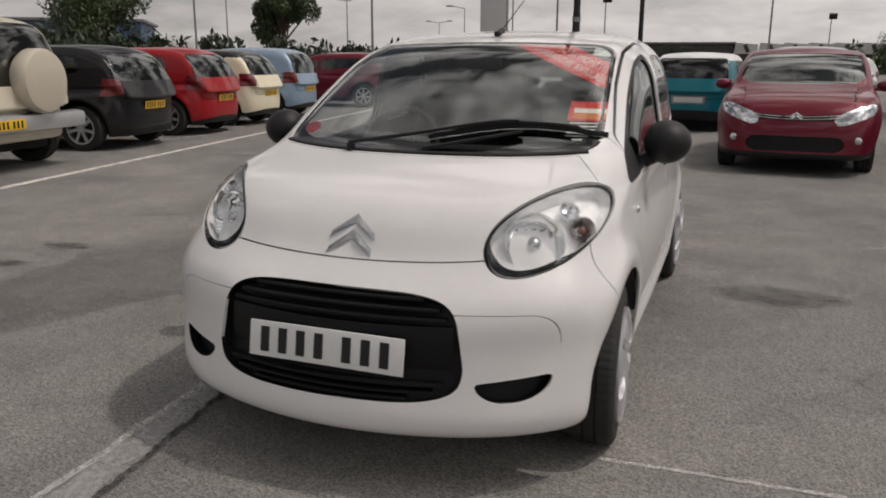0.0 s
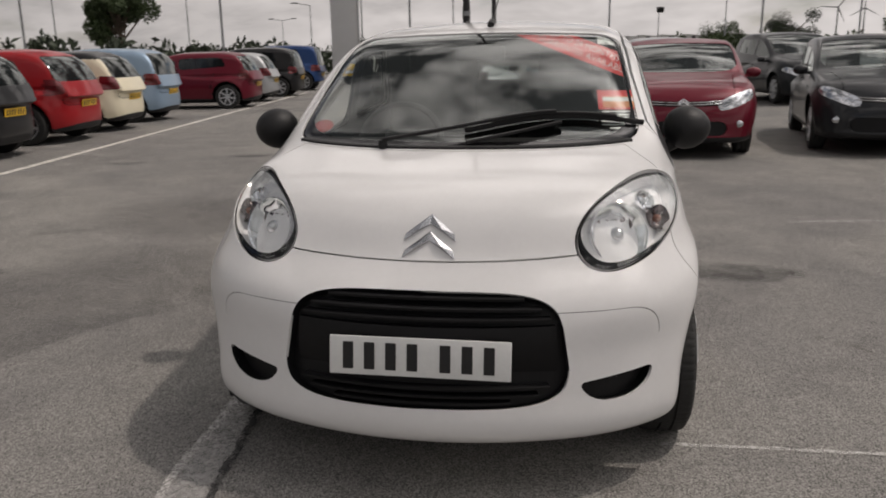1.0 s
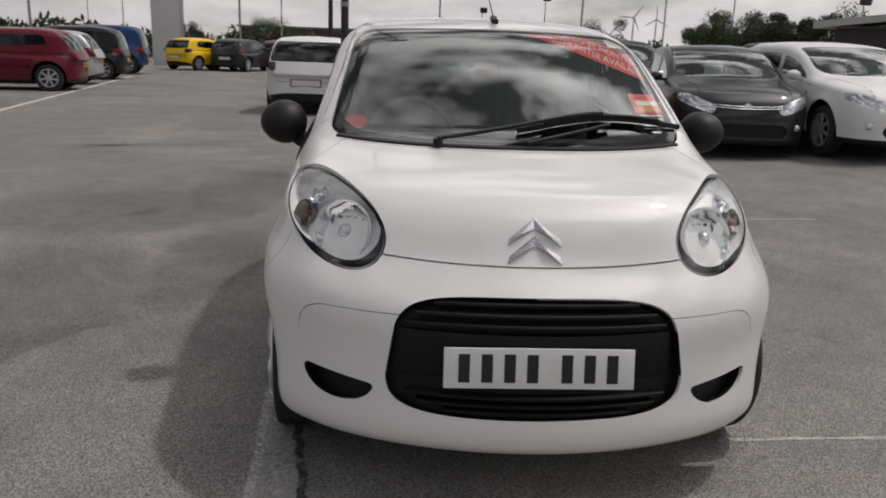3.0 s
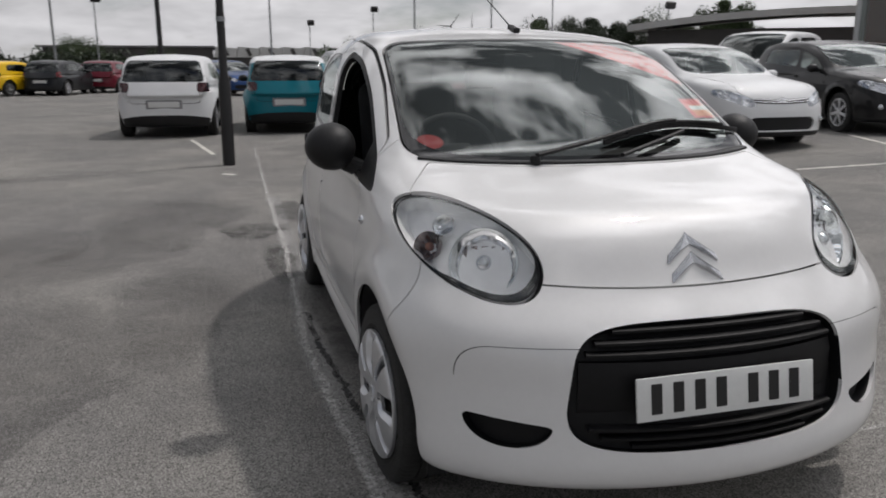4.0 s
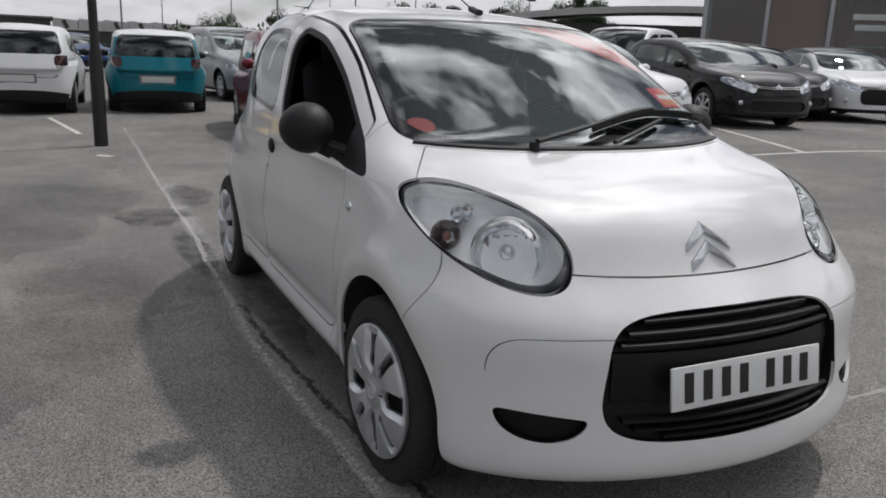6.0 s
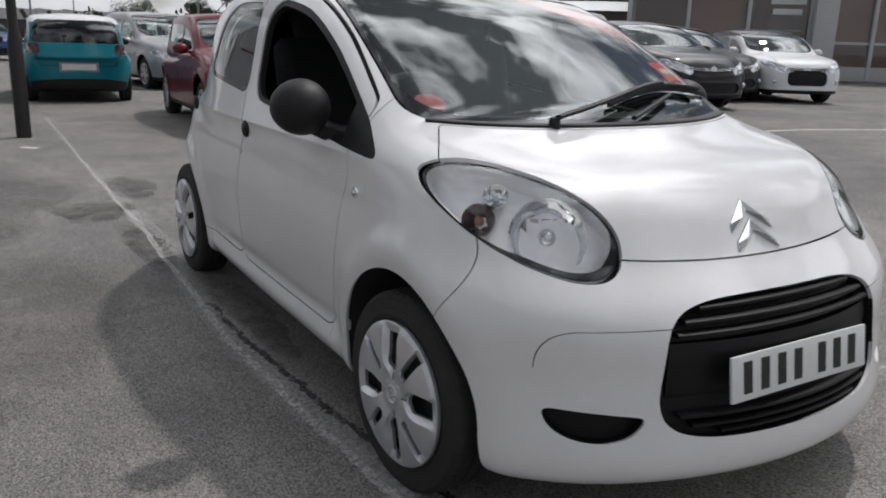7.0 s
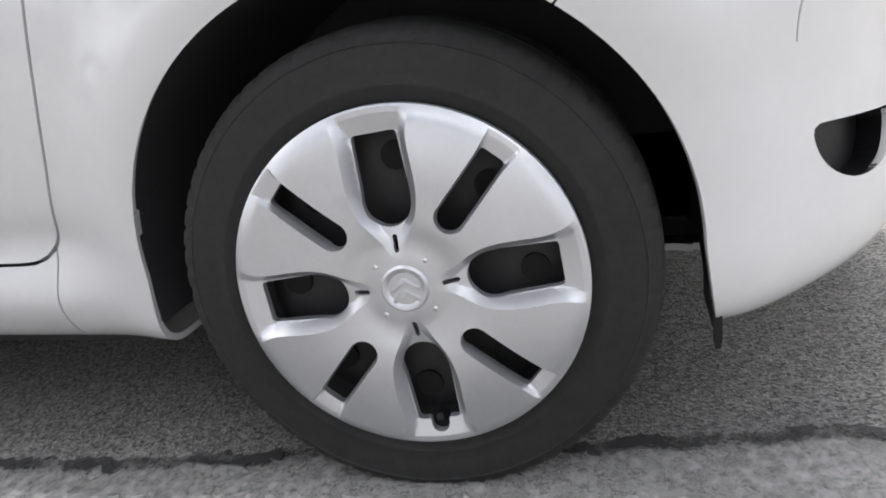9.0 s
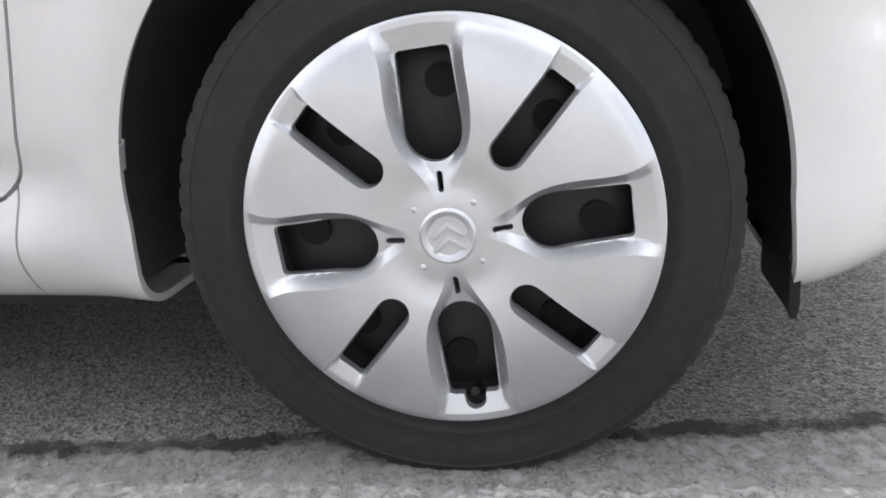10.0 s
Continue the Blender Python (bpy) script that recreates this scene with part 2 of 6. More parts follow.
class Shape:
    """A car body as a smooth field: negative inside. The car faces -y and stands on z = 0."""

    def __init__(self, half, nose, tail, bonnet, roof, belt=0.86, tumble=0.2, cabin=0.755, base=0.17, axles=(-1.17, 1.17),
                 arch=0.35, hub=0.285, blunt=3.2, bow=0.08, flare=0.012, deck=0.95, glass_bow=0.1, low_blunt=None, low_bow=None, taper=0.0, edge=0.17, shoulder=0.11, boat=0.30, sill=0.0):
        self.low_blunt, self.low_bow, self.taper, self.edge, self.shoulder, self.boat, self.sill = low_blunt or blunt, low_bow or bow, taper, edge, shoulder, boat, sill
        self.half, self.nose, self.tail = spline(*half), spline(*nose), spline(*tail)
        self.bonnet, self.roof = spline(*bonnet), spline(*roof)
        self.belt, self.tumble, self.cabin, self.base, self.axles = belt, tumble, cabin, base, axles
        self.arch, self.hub, self.blunt, self.bow, self.flare, self.deck, self.glass_bow = arch, hub, blunt, bow, flare, deck, glass_bow

    def __call__(self, p):
        x, y, z = np.abs(p[:, 0]), p[:, 1], p[:, 2]
        w = self.half(z)
        for a in self.axles:
            r = np.hypot(y - a, z - self.hub)
            w = w + self.flare * np.exp(-((r - self.arch - 0.015) / 0.055) ** 2)
        if self.sill:
            between = np.clip((0.80 - np.abs(y)) / 0.1, 0, 1)
            w = w + self.sill * between * (np.exp(-((z - 0.245) / 0.04) ** 2) - 0.45 * np.exp(-((z - 0.325) / 0.03) ** 2))
        w = w * (1 - self.taper * np.clip((y + 0.4) / 1.9, 0, 1) ** 2)
        front, rear = -1.0, 0.9
        u = np.clip((0.78 - z) / 0.36, 0, 1)
        u = u * u * (3 - 2 * u)
        bow = self.bow + (self.low_bow - self.bow) * u
        n = np.where(y < 0, self.blunt + (self.low_blunt - self.blunt) * u, self.blunt)
        bf = front - self.nose(z) - bow * x * x
        br = self.tail(z) - rear - self.bow * x * x
        d = np.where(y < front, (front - y) / bf, np.where(y > rear, (y - rear) / br, 0.0))
        side = (((x / w) ** n + np.clip(d, 0, 9) ** n) ** (1 / n) - 1) * w
        top = (z - self.bonnet(y) + 0.05 * x * x + 0.12 * np.clip(x - 0.4, 0, 1) ** 2) * 0.9
        low = smax(smax(side, top, self.shoulder), self.base - z, 0.05)
        yy = y - self.glass_bow * x * x * np.sign(-y) * np.clip(np.abs(y) / 0.5, 0, 1)
        over = (z - self.roof(yy) + 0.10 * x * x) * 0.85
        flank = (x - (self.cabin - np.clip(z - self.belt, 0, 2) * self.tumble - np.clip(self.belt - z, 0, 2) * 0.45 - self.boat * np.clip(y - 0.55, 0, 2) ** 2)) * 0.94
        cab = smax(smax(over, flank, self.edge), 0.72 - z, 0.05)
        return smin(low, cab, 0.05)

    def normal(self, p):
        e, g = 1e-3, np.zeros_like(p)
        for i in range(3):
            s = np.zeros(3)
            s[i] = e
            g[:, i] = self(p + s) - self(p - s)
        return g / np.maximum(np.linalg.norm(g, axis=1, keepdims=True), 1e-9)

    def settle(self, p, turns=3):
        for _ in range(turns):
            e = 1e-3
            g = np.stack([(self(p + s) - self(p - s)) / (2 * e) for s in np.eye(3) * e], 1)
            p = p - g * (self(p) / np.maximum((g * g).sum(1), 0.1))[:, None]
        return p

    def mesh(self, n, heart=(0, -0.1, 0.62), reach=(0.75, 1.75, 0.62)):
        """The surface as triangles: a cube's grid thrown outwards from the heart."""
        t = np.tan(np.linspace(-1, 1, n + 1) * 0.7) / np.tan(0.7)
        a, b = [m.ravel() for m in np.meshgrid(t, t, indexing="ij")]
        o = np.ones_like(a)
        ways = np.concatenate([np.stack(c, 1) for c in ((o, a, b), (-o, b, a), (b, o, a), (a, -o, b), (a, b, o), (b, a, -o))])
        ways = ways / np.linalg.norm(ways, axis=1, keepdims=True) * np.array(reach)
        i, j = [m.ravel() for m in np.meshgrid(np.arange(n), np.arange(n), indexing="ij")]
        k = i * (n + 1) + j
        quad = np.stack([k, k + n + 1, k + n + 2, k + 1], 1)
        quads = np.concatenate([quad + s * (n + 1) ** 2 for s in range(6)])
        _, first, same = np.unique(np.round(ways, 6), axis=0, return_index=True, return_inverse=True)
        ways, quads = ways[first], same.ravel()[quads]
        lo, hi = np.zeros(len(ways)), np.full(len(ways), 2.2)
        heart = np.array(heart)
        for _ in range(26):
            mid = (lo + hi) / 2
            out = self(heart + ways * mid[:, None]) > 0
            lo, hi = np.where(out, lo, mid), np.where(out, mid, hi)
        p = self.settle(heart + ways * lo[:, None], 1)
        return p, np.concatenate([quads[:, [0, 1, 2]], quads[:, [0, 2, 3]]])


def cut(p, t, field, near=None):
    """Split triangles along field(p) = 0."""
    g = field(p)
    g = np.where(np.abs(g) < 1e-5, 1e-5, g)
    pos = g > 0
    s = pos[t].sum(1)
    mixed = (s == 1) | (s == 2)
    if near is not None:
        mixed &= near(p[t].mean(1))
    keep, m = t[~mixed], t[mixed]
    if not len(m):
        return p, t
    want = s[mixed] == 1
    odd = np.argmax(pos[m] == want[:, None], axis=1)
    i = np.arange(len(m))
    a, b, c = m[i, odd], m[i, (odd + 1) % 3], m[i, (odd + 2) % 3]
    e = np.concatenate([np.stack([a, b], 1), np.stack([a, c], 1)])
    u, inv = np.unique(np.sort(e, axis=1), axis=0, return_inverse=True)
    inv = inv.ravel()
    f = g[u[:, 0]] / (g[u[:, 0]] - g[u[:, 1]])
    q = p[u[:, 0]] + (p[u[:, 1]] - p[u[:, 0]]) * f[:, None]
    ab, ac = inv[:len(m)] + len(p), inv[len(m):] + len(p)
    return np.concatenate([p, q]), np.concatenate([keep, np.stack([a, ab, ac], 1), np.stack([ab, b, c], 1), np.stack([ab, c, ac], 1)])


CITY_CAR = dict(
    half=([0.1, 0.18, 0.26, 0.34, 0.45, 0.6, 0.75, 0.85, 1.0], [0.72, 0.755, 0.771, 0.780, 0.793, 0.800, 0.780, 0.755, 0.708]),
    nose=([0.10, 0.2, 0.3, 0.45, 0.6, 0.68, 0.8, 1.0], [-1.68, -1.807, -1.812, -1.787, -1.717, -1.632, -1.577, -1.40]),
    tail=([0.1, 0.25, 0.45, 0.7, 0.9, 1.2], [1.46, 1.54, 1.57, 1.55, 1.52, 1.45]),
    bonnet=([-1.73, -1.58, -1.43, -1.23, -1.03, -0.6, 0.4, 1.5], [0.66, 0.79, 0.87, 0.92, 0.955, 0.95, 0.93, 0.95]),
    roof=([-1.28, -1.06, -0.68, -0.28, 0.02, 0.4, 0.9, 1.3, 1.5, 1.62], [0.82, 0.95, 1.17, 1.35, 1.405, 1.43, 1.405, 1.33, 1.15, 0.9]),
    cabin=0.772, low_blunt=7.2, low_bow=0.43, flare=0.018, taper=0.05, sill=0.017)


def panel(name, p, t, pick, mat, parent, shape=None, label="", rim=0.012, inset=0.0, wall=False, down=None, crease=0):
    """One panel of a body: the picked triangles, with an edge turned inwards."""
    t = t[pick]
    if not len(t):
        return None
    used, t = np.unique(t, return_inverse=True)
    t = t.reshape(-1, 3)
    p = p[used]
    if shape is not None:
        p = shape.settle(p, 2)
        n = shape.normal(p)
    else:
        n = np.zeros_like(p)
        fn = np.cross(p[t[:, 1]] - p[t[:, 0]], p[t[:, 2]] - p[t[:, 0]])
        for i in range(3):
            np.add.at(n, t[:, i], fn)
        n /= np.maximum(np.linalg.norm(n, axis=1, keepdims=True), 1e-12)
    if inset:
        p = p - n * inset
    fn = np.cross(p[t[:, 1]] - p[t[:, 0]], p[t[:, 2]] - p[t[:, 0]])
    bad = (fn * n[t].mean(1)).sum(1) < 0
    t[bad] = t[bad][:, ::-1]
    fn[bad] *= -1
    t = t[np.linalg.norm(fn, axis=1) > 1e-12]
    if rim:
        e = np.concatenate([t[:, [0, 1]], t[:, [1, 2]], t[:, [2, 0]]])
        _, first, count = np.unique(np.sort(e, axis=1), axis=0, return_index=True, return_counts=True)
        e = e[first[count == 1]]
        b, inv = np.unique(e, return_inverse=True)
        inv = inv.reshape(-1, 2)
        k = len(p)
        top, low = p[b], p[b] - (n[b] if down is None else np.array(down)) * rim
        side = np.zeros_like(top)
        mid = np.cross(p[e[:, 1]] - p[e[:, 0]], n[e].mean(1))
        for i in range(2):
            np.add.at(side, inv[:, i], mid)
        side /= np.maximum(np.linalg.norm(side, axis=1, keepdims=True), 1e-12)
        q = np.stack([inv[:, 1] + k, inv[:, 0] + k, inv[:, 0] + k + len(b), inv[:, 1] + k + len(b)], 1)
        p, n = np.concatenate([p, top, low]), np.concatenate([n, side, side])
        faces = q.tolist() if wall else t.tolist() + q.tolist()
    else:
        faces = t.tolist()
    ob = from_arrays(name, p, faces, mat, parent, label, normals=None if crease else n)
    if crease:
        ob.data.set_sharp_from_angle(angle=radians(crease))
    return ob


def rounded(u, v, k):
    """Inside both u < 0 and v < 0, with the corner rounded."""
    return smax(u, v, k)


# ---- wheels ----
def tyre_mesh(radius, width, rim, seg=96, tread=True):
    """A tyre about the x axis, centred, with grooves across its shoulders."""
    h = width / 2
    g = radius - rim
    prof = [(-h * 0.80, rim - 0.012), (-h * 0.93, rim + 0.003), (-h * 0.955, rim + 0.008), (-h * 0.985, rim + g * 0.20), (-h * 1.012, rim + g * 0.24), (-h * 1.012, rim + g * 0.28), (-h * 1.0, rim + g * 0.30),
            (-h * 1.0, rim + g * 0.45), (-h * 0.985, rim + g * 0.62), (-h * 0.955, rim + g * 0.74), (-h * 0.965, rim + g * 0.76), (-h * 0.945, radius - 0.019), (-h * 0.90, radius - 0.011),
            (-h * 0.80, radius - 0.004), (-h * 0.68, radius - 0.0015), (-h * 0.3, radius), (-h * 0.28, radius - 0.007), (-h * 0.22, radius - 0.007), (-h * 0.2, radius)]
    prof = prof + [(-s, r) for s, r in reversed(prof)]
    verts, faces = [], []
    for k in range(seg):
        a = 2 * math.pi * k / seg
        for j, (s, r) in enumerate(prof):
            if tread and k % 5 == 0 and 0.5 * h < abs(s) < 0.93 * h:
                r -= 0.0024
            verts.append((s, r * math.cos(a), r * math.sin(a)))
    n = len(prof)
    for k in range(seg):
        for j in range(n - 1):
            a, b = k * n + j, (k + 1) % seg * n + j
            faces.append((a, b, b + 1, a + 1))
    return np.array(verts), faces


def cap_arrays(r=0.194, rings=90, seg=400):
    """The trim: eight petals about eight openings, four wide and four slim. Faces -x; returns points and triangles."""
    rr = np.linspace(0.0005, r, rings)
    th = np.linspace(0, 2 * math.pi, seg, endpoint=False)
    R, T = [m.ravel() for m in np.meshgrid(rr, th, indexing="ij")]
    p = np.stack([np.zeros_like(R), R * np.sin(T), R * np.cos(T)], 1)
    i, j = [m.ravel() for m in np.meshgrid(np.arange(rings - 1), np.arange(seg), indexing="ij")]
    a, b, c, d = i * seg + j, i * seg + (j + 1) % seg, (i + 1) * seg + (j + 1) % seg, (i + 1) * seg + j
    t = np.concatenate([np.stack([a, b, c], 1), np.stack([a, c, d], 1)])

    def axes(q, k):
        w = k * math.pi / 4
        along, off = q[:, 1] * math.sin(w) + q[:, 2] * math.cos(w), q[:, 1] * math.cos(w) - q[:, 2] * math.sin(w)
        return along, off + (0.0 if k % 2 == 0 else 0.004 if k % 4 == 1 else -0.004)

    def slot(q, k):
        along, off = axes(q, k)
        if k % 2 == 0:
            half = 0.0262 - 0.030 * np.clip(along - 0.10, 0, 1)
            end = np.hypot(off, 0.9 * np.clip(0.070 + 0.026 - along, 0, 1)) - half
            return smax(end, along - 0.166, 0.005)
        end = np.hypot(off, np.clip(0.078 + 0.014 - along, 0, 1)) - 0.0142
        return smax(end, along - 0.171, 0.004)

    # half width of the hollow about a wide opening, from the boss out to the rim
    hollow = spline([0.03, 0.045, 0.06, 0.075, 0.10, 0.14, 0.166, 0.194], [0.006, 0.011, 0.0185, 0.0275, 0.0355, 0.0365, 0.038, 0.049])

    def wide_edge(q):
        g = np.full(len(q), 9.0)
        for k in (0, 2, 4, 6):
            along, off = axes(q, k)
            g = np.minimum(g, np.where(along > 0, np.abs(off) - hollow(np.clip(along, 0.03, 0.2)), 9.0))
        return g

    def slim_edge(q):
        g = np.full(len(q), 9.0)
        for k in (1, 3, 5, 7):
            along, off = axes(q, k)
            g = np.minimum(g, np.where(along > 0, np.hypot(off, np.clip(0.094 - along, 0, 1)) - 0.0165 - 0.12 * np.clip(along - 0.165, 0, 1), 9.0))
        return g

    def slots(q):
        return np.minimum.reduce([slot(q, k) for k in range(8)])

    def clips(q):
        g = np.full(len(q), 9.0)
        for k in (0, 2, 4, 6):
            along, off = axes(q, k)
            g = np.minimum(g, smax(np.abs(off) - 0.0026, np.abs(along - 0.0495) - 0.0095, 0.003))
        return g

    def valve(q):
        return np.hypot(q[:, 1], q[:, 2] + 0.171) - 0.0105

    def both(q):
        return smin(np.minimum(slots(q), clips(q)), valve(q), 0.004)
    for f in (both, wide_edge, slim_edge, lambda q: np.hypot(q[:, 1], q[:, 2]) - 0.1665, lambda q: np.hypot(q[:, 1], q[:, 2]) - 0.186):
        p, t = cut(p, t, f)
    keep = both(p[t].mean(1)) > 0
    R = np.hypot(p[:, 1], p[:, 2])
    petal = spline([0.0, 0.034, 0.048, 0.07, 0.10, 0.14, 0.170, 0.186, 0.194], [0.0125, 0.0125, 0.0110, 0.0150, 0.0185, 0.0175, 0.0135, 0.0085, 0.003])(R)
    floor = spline([0.0, 0.034, 0.048, 0.065, 0.10, 0.14, 0.1665], [0.0125, 0.0125, 0.0085, 0.0045, 0.0015, -0.0005, -0.002])(np.clip(R, 0, 0.1665))
    floor = floor + 0.0062 * np.clip((R - 0.1665) / 0.0195, 0, 1)
    w, e = wide_edge(p), slim_edge(p)
    depth = np.maximum(np.clip(-w / (0.0105 + 0.06 * np.clip(R - 0.165, 0, 1)), 0, 1), np.clip(-e / 0.003, 0, 1) * 0.8)
    x = petal + (np.minimum(floor, petal) - petal) * depth
    p = p.copy()
    p[:, 0] = -x
    return p, t[keep]


# ---- the shape fields used by every parked car ----

class Spec:
    """Where the openings of a body lie."""

    def __init__(self, shape, ws, side, sill, rear, lamp, tail, front_gap=0.03, screen=(0.645, 0.09), grid=48):
        self.shape, self.ws, self.side, self.sill, self.rear, self.lamp, self.tail, self.screen, self.grid = shape, ws, side, sill, rear, lamp, tail, screen, grid


def windscreen_field(s):
    y0, y1 = s.ws
    a, k = s.screen

    def field(p):
        x, y = np.abs(p[:, 0]), p[:, 1]
        g = smax(y0 + 0.30 * x * x + 0.38 * x ** 4 - y, y - y1 - 0.25 * x * x, 0.05)
        g = smax(g, x - a + k * (y - y0 - 0.16), 0.12)
        return np.where(p[:, 2] > 0.8, g, 1.0)
    return field


def side_field(s, y0, y1, drop0=0.15, drop1=0.095, lean=0.0):
    """A side window between y0 and y1, over the sill line and under the roof rail."""
    z0, slope = s.sill

    def field(p):
        y, z = p[:, 1], p[:, 2]
        top = z - s.shape.roof(y) + drop1 + (drop0 - drop1) * np.clip((-0.2 - y) / 0.7, 0, 1) + 0.10 * p[:, 0] ** 2
        g = smax(top, z0 + slope * (y + 0.94) - z, 0.02)
        g = smax(g, smax(y0 - y, y - y1 - lean * (z - 1.0), 0.03), 0.09)
        return np.where(np.abs(p[:, 0]) > 0.42, g, 1.0)
    return field


def rear_field(s):
    z0, z1, half = s.rear

    def field(p):
        x, y, z = np.abs(p[:, 0]), p[:, 1], p[:, 2]
        g = smax(smax(z0 - z, z - z1, 0.04), x - half + 0.25 * (z - z0), 0.08)
        return np.where(y > 1.0, g, 1.0)
    return field


def oval(p, cx, cz, a, b, turn, n=2.0):
    u, v = np.abs(p[:, 0]) - cx, p[:, 2] - cz
    c, s = math.cos(turn), math.sin(turn)
    return ((np.abs((u * c + v * s) / a) ** n + np.abs((v * c - u * s) / b) ** n) ** (1 / n) - 1) * b


def surface(shape, x, z, front=True):
    """The y at which the body's end lies, at x and z."""
    lo, hi = 0.0, 3.0
    s = -1 if front else 1
    for _ in range(30):
        mid = (lo + hi) / 2
        if shape(np.array([[x, s * mid, z]]))[0] > 0:
            hi = mid
        else:
            lo = mid
    return s * lo


def sweep(points, size, seg=4):
    """A bar of a flat rectangular section (across, up) along points, as a bmesh."""
    bm = bmesh.new()
    rows = []
    n = len(points)
    for i, q in enumerate(points):
        d = (Vector(points[min(i + 1, n - 1)]) - Vector(points[max(i - 1, 0)])).normalized()
        side = d.cross(Vector((0, 0, 1))).normalized()
        up = side.cross(d)
        a, b = size[0] / 2, size[1] / 2
        rows.append([bm.verts.new(Vector(q) + side * u + up * v) for u, v in ((a, b * 0.6), (a * 0.6, b), (-a * 0.6, b), (-a, b * 0.6), (-a, -b * 0.6), (-a * 0.6, -b), (a * 0.6, -b), (a, -b * 0.6))])
    for r, s in zip(rows, rows[1:]):
        for k in range(8):
            bm.faces.new((r[k], r[(k + 1) % 8], s[(k + 1) % 8], s[k]))
    bm.faces.new(rows[0])
    bm.faces.new(reversed(rows[-1]))
    bmesh.ops.recalc_face_normals(bm, faces=bm.faces)
    return bm


def number_plate(parent, at, turn, mat, label, back=None):
    """A plate with its characters as plain bars."""
    bm = box(bmesh.new(), (0.52, 0.008, 0.111), bevel=0.003)
    plate = part("number_plate", bm, mat, parent, label)
    plate.matrix_basis = pose(*at, turn[0], 0, turn[1])
    x = -0.205
    for k in range(7):
        bar = part("character_bar", box(bmesh.new(), (0.031, 0.002, 0.078), pose(x, -0.0046, 0, 0, 0, 0), bevel=0.0009, seg=1), PLATE_INK, plate)
        x += 0.062 if k != 3 else 0.094
    return plate


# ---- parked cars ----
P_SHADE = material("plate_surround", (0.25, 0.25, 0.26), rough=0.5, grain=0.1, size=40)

def family(width, front, back, hood, cowl, top, roof, base=0.19, axles=None, tail_slope=0.2, tall=0.0, radius=0.315, deck=0.9, grid=52, arch=None, tumble=0.2, tail_lamp=None, blunt=4.6, nose_lamp=None):
    """A Spec for a hatchback, estate or van from its main measures."""
    w = width / 2
    axles = axles or (front + 0.86, back - 0.66)
    shape = Shape(
        half=([0.1, 0.2, 0.3, 0.45, 0.6, 0.78, 0.92, 1.1], [w * k for k in (0.89, 0.93, 0.955, 0.985, 1.0, 0.99, 0.96, 0.9)]),
        nose=([0.1, 0.2, 0.3, 0.45, 0.6, 0.7, 0.82, 1.05], [front + k for k in (0.15, 0.015, 0.0, 0.01, 0.045, 0.09, 0.17, 0.42)]),
        tail=([0.1, 0.25, 0.45, 0.7, 0.95, 1.25], [back - k for k in (0.12, 0.03, 0.0, 0.015, 0.05, 0.05 + tail_slope)]),
        bonnet=([front, front + 0.14, front + 0.35, front + 0.7, cowl, cowl + 0.5, 0.5, back], [hood - 0.34, hood - 0.22, hood - 0.12, hood - 0.055, hood, hood, deck, deck]),
        roof=([cowl - 0.25, cowl, (cowl + top) / 2, top, top + 0.35, top + 0.85, back - 0.6, back - 0.22 - tail_slope * 0.6, back - 0.08 - tail_slope * 0.3, back + 0.02],
              [hood - 0.14, hood + 0.0, (hood + roof) / 2 + 0.02, roof - 0.075, roof - 0.015, roof, roof - 0.02, roof - 0.10, roof - 0.30, deck - 0.05]),
        belt=0.9, cabin=w - 0.045, tumble=tumble, base=base, axles=axles, arch=radius + 0.065, hub=radius + 0.012, blunt=blunt, bow=0.085, flare=0.02, deck=deck, glass_bow=0.12, edge=0.10, shoulder=0.075, boat=0.05)
    s = Spec(shape, (cowl - 0.02, top - 0.02), (cowl + 0.1, 0.12, back - 0.62), (hood - 0.06, 0.06), (0.97, roof - 0.115, w - 0.15), nose_lamp or (w - 0.27, 0.70, 0.23, 0.07, 0.36), tail_lamp or (w - 0.09, 0.88, 0.13, 0.12, 0.0), screen=(w - 0.14, 0.10), grid=grid)
    s.radius, s.axles, s.width, s.front, s.back, s.cowl, s.roof_z = radius, axles, w, front, back, cowl, roof
    s.cache, s.skirt, s.tail_mat, s.mouth = None, 0.31, TAIL_RED, (0.52, 0.37, 0.085)
    return s


def seams(s, q):
    """The thin gaps about the doors, the bonnet and the tailgate."""
    x, y, z = np.abs(q[:, 0]), q[:, 1], q[:, 2]
    mid, rear = s.side[1] + 0.045, s.axles[1] - 0.40 + 0.3 * np.clip(z - 0.62, 0, 1)
    g = np.minimum(np.abs(y - mid), np.abs(y - s.cowl - 0.16 - 0.1 * np.clip(0.9 - z, 0, 1)))
    g = np.minimum(g, np.abs(y - rear))
    side = np.where((x > s.width - 0.16) & (z > 0.33) & (z < 0.93), g, 1.0)
    gate = smax(smax(x - s.width + 0.24, 0.60 - z, 0.1), z - 1.5, 0.05)
    back = np.where((y > s.back - 0.5) & (z < 1.0), np.abs(gate), 1.0)
    lid = np.abs(x - s.width + 0.30 - 0.10 * np.clip(y - s.front - 0.5, 0, 1))
    top = np.where((y < s.cowl - 0.05) & (z > 0.74), lid, 1.0)
    return np.minimum(np.minimum(side, back), top) - 0.0045


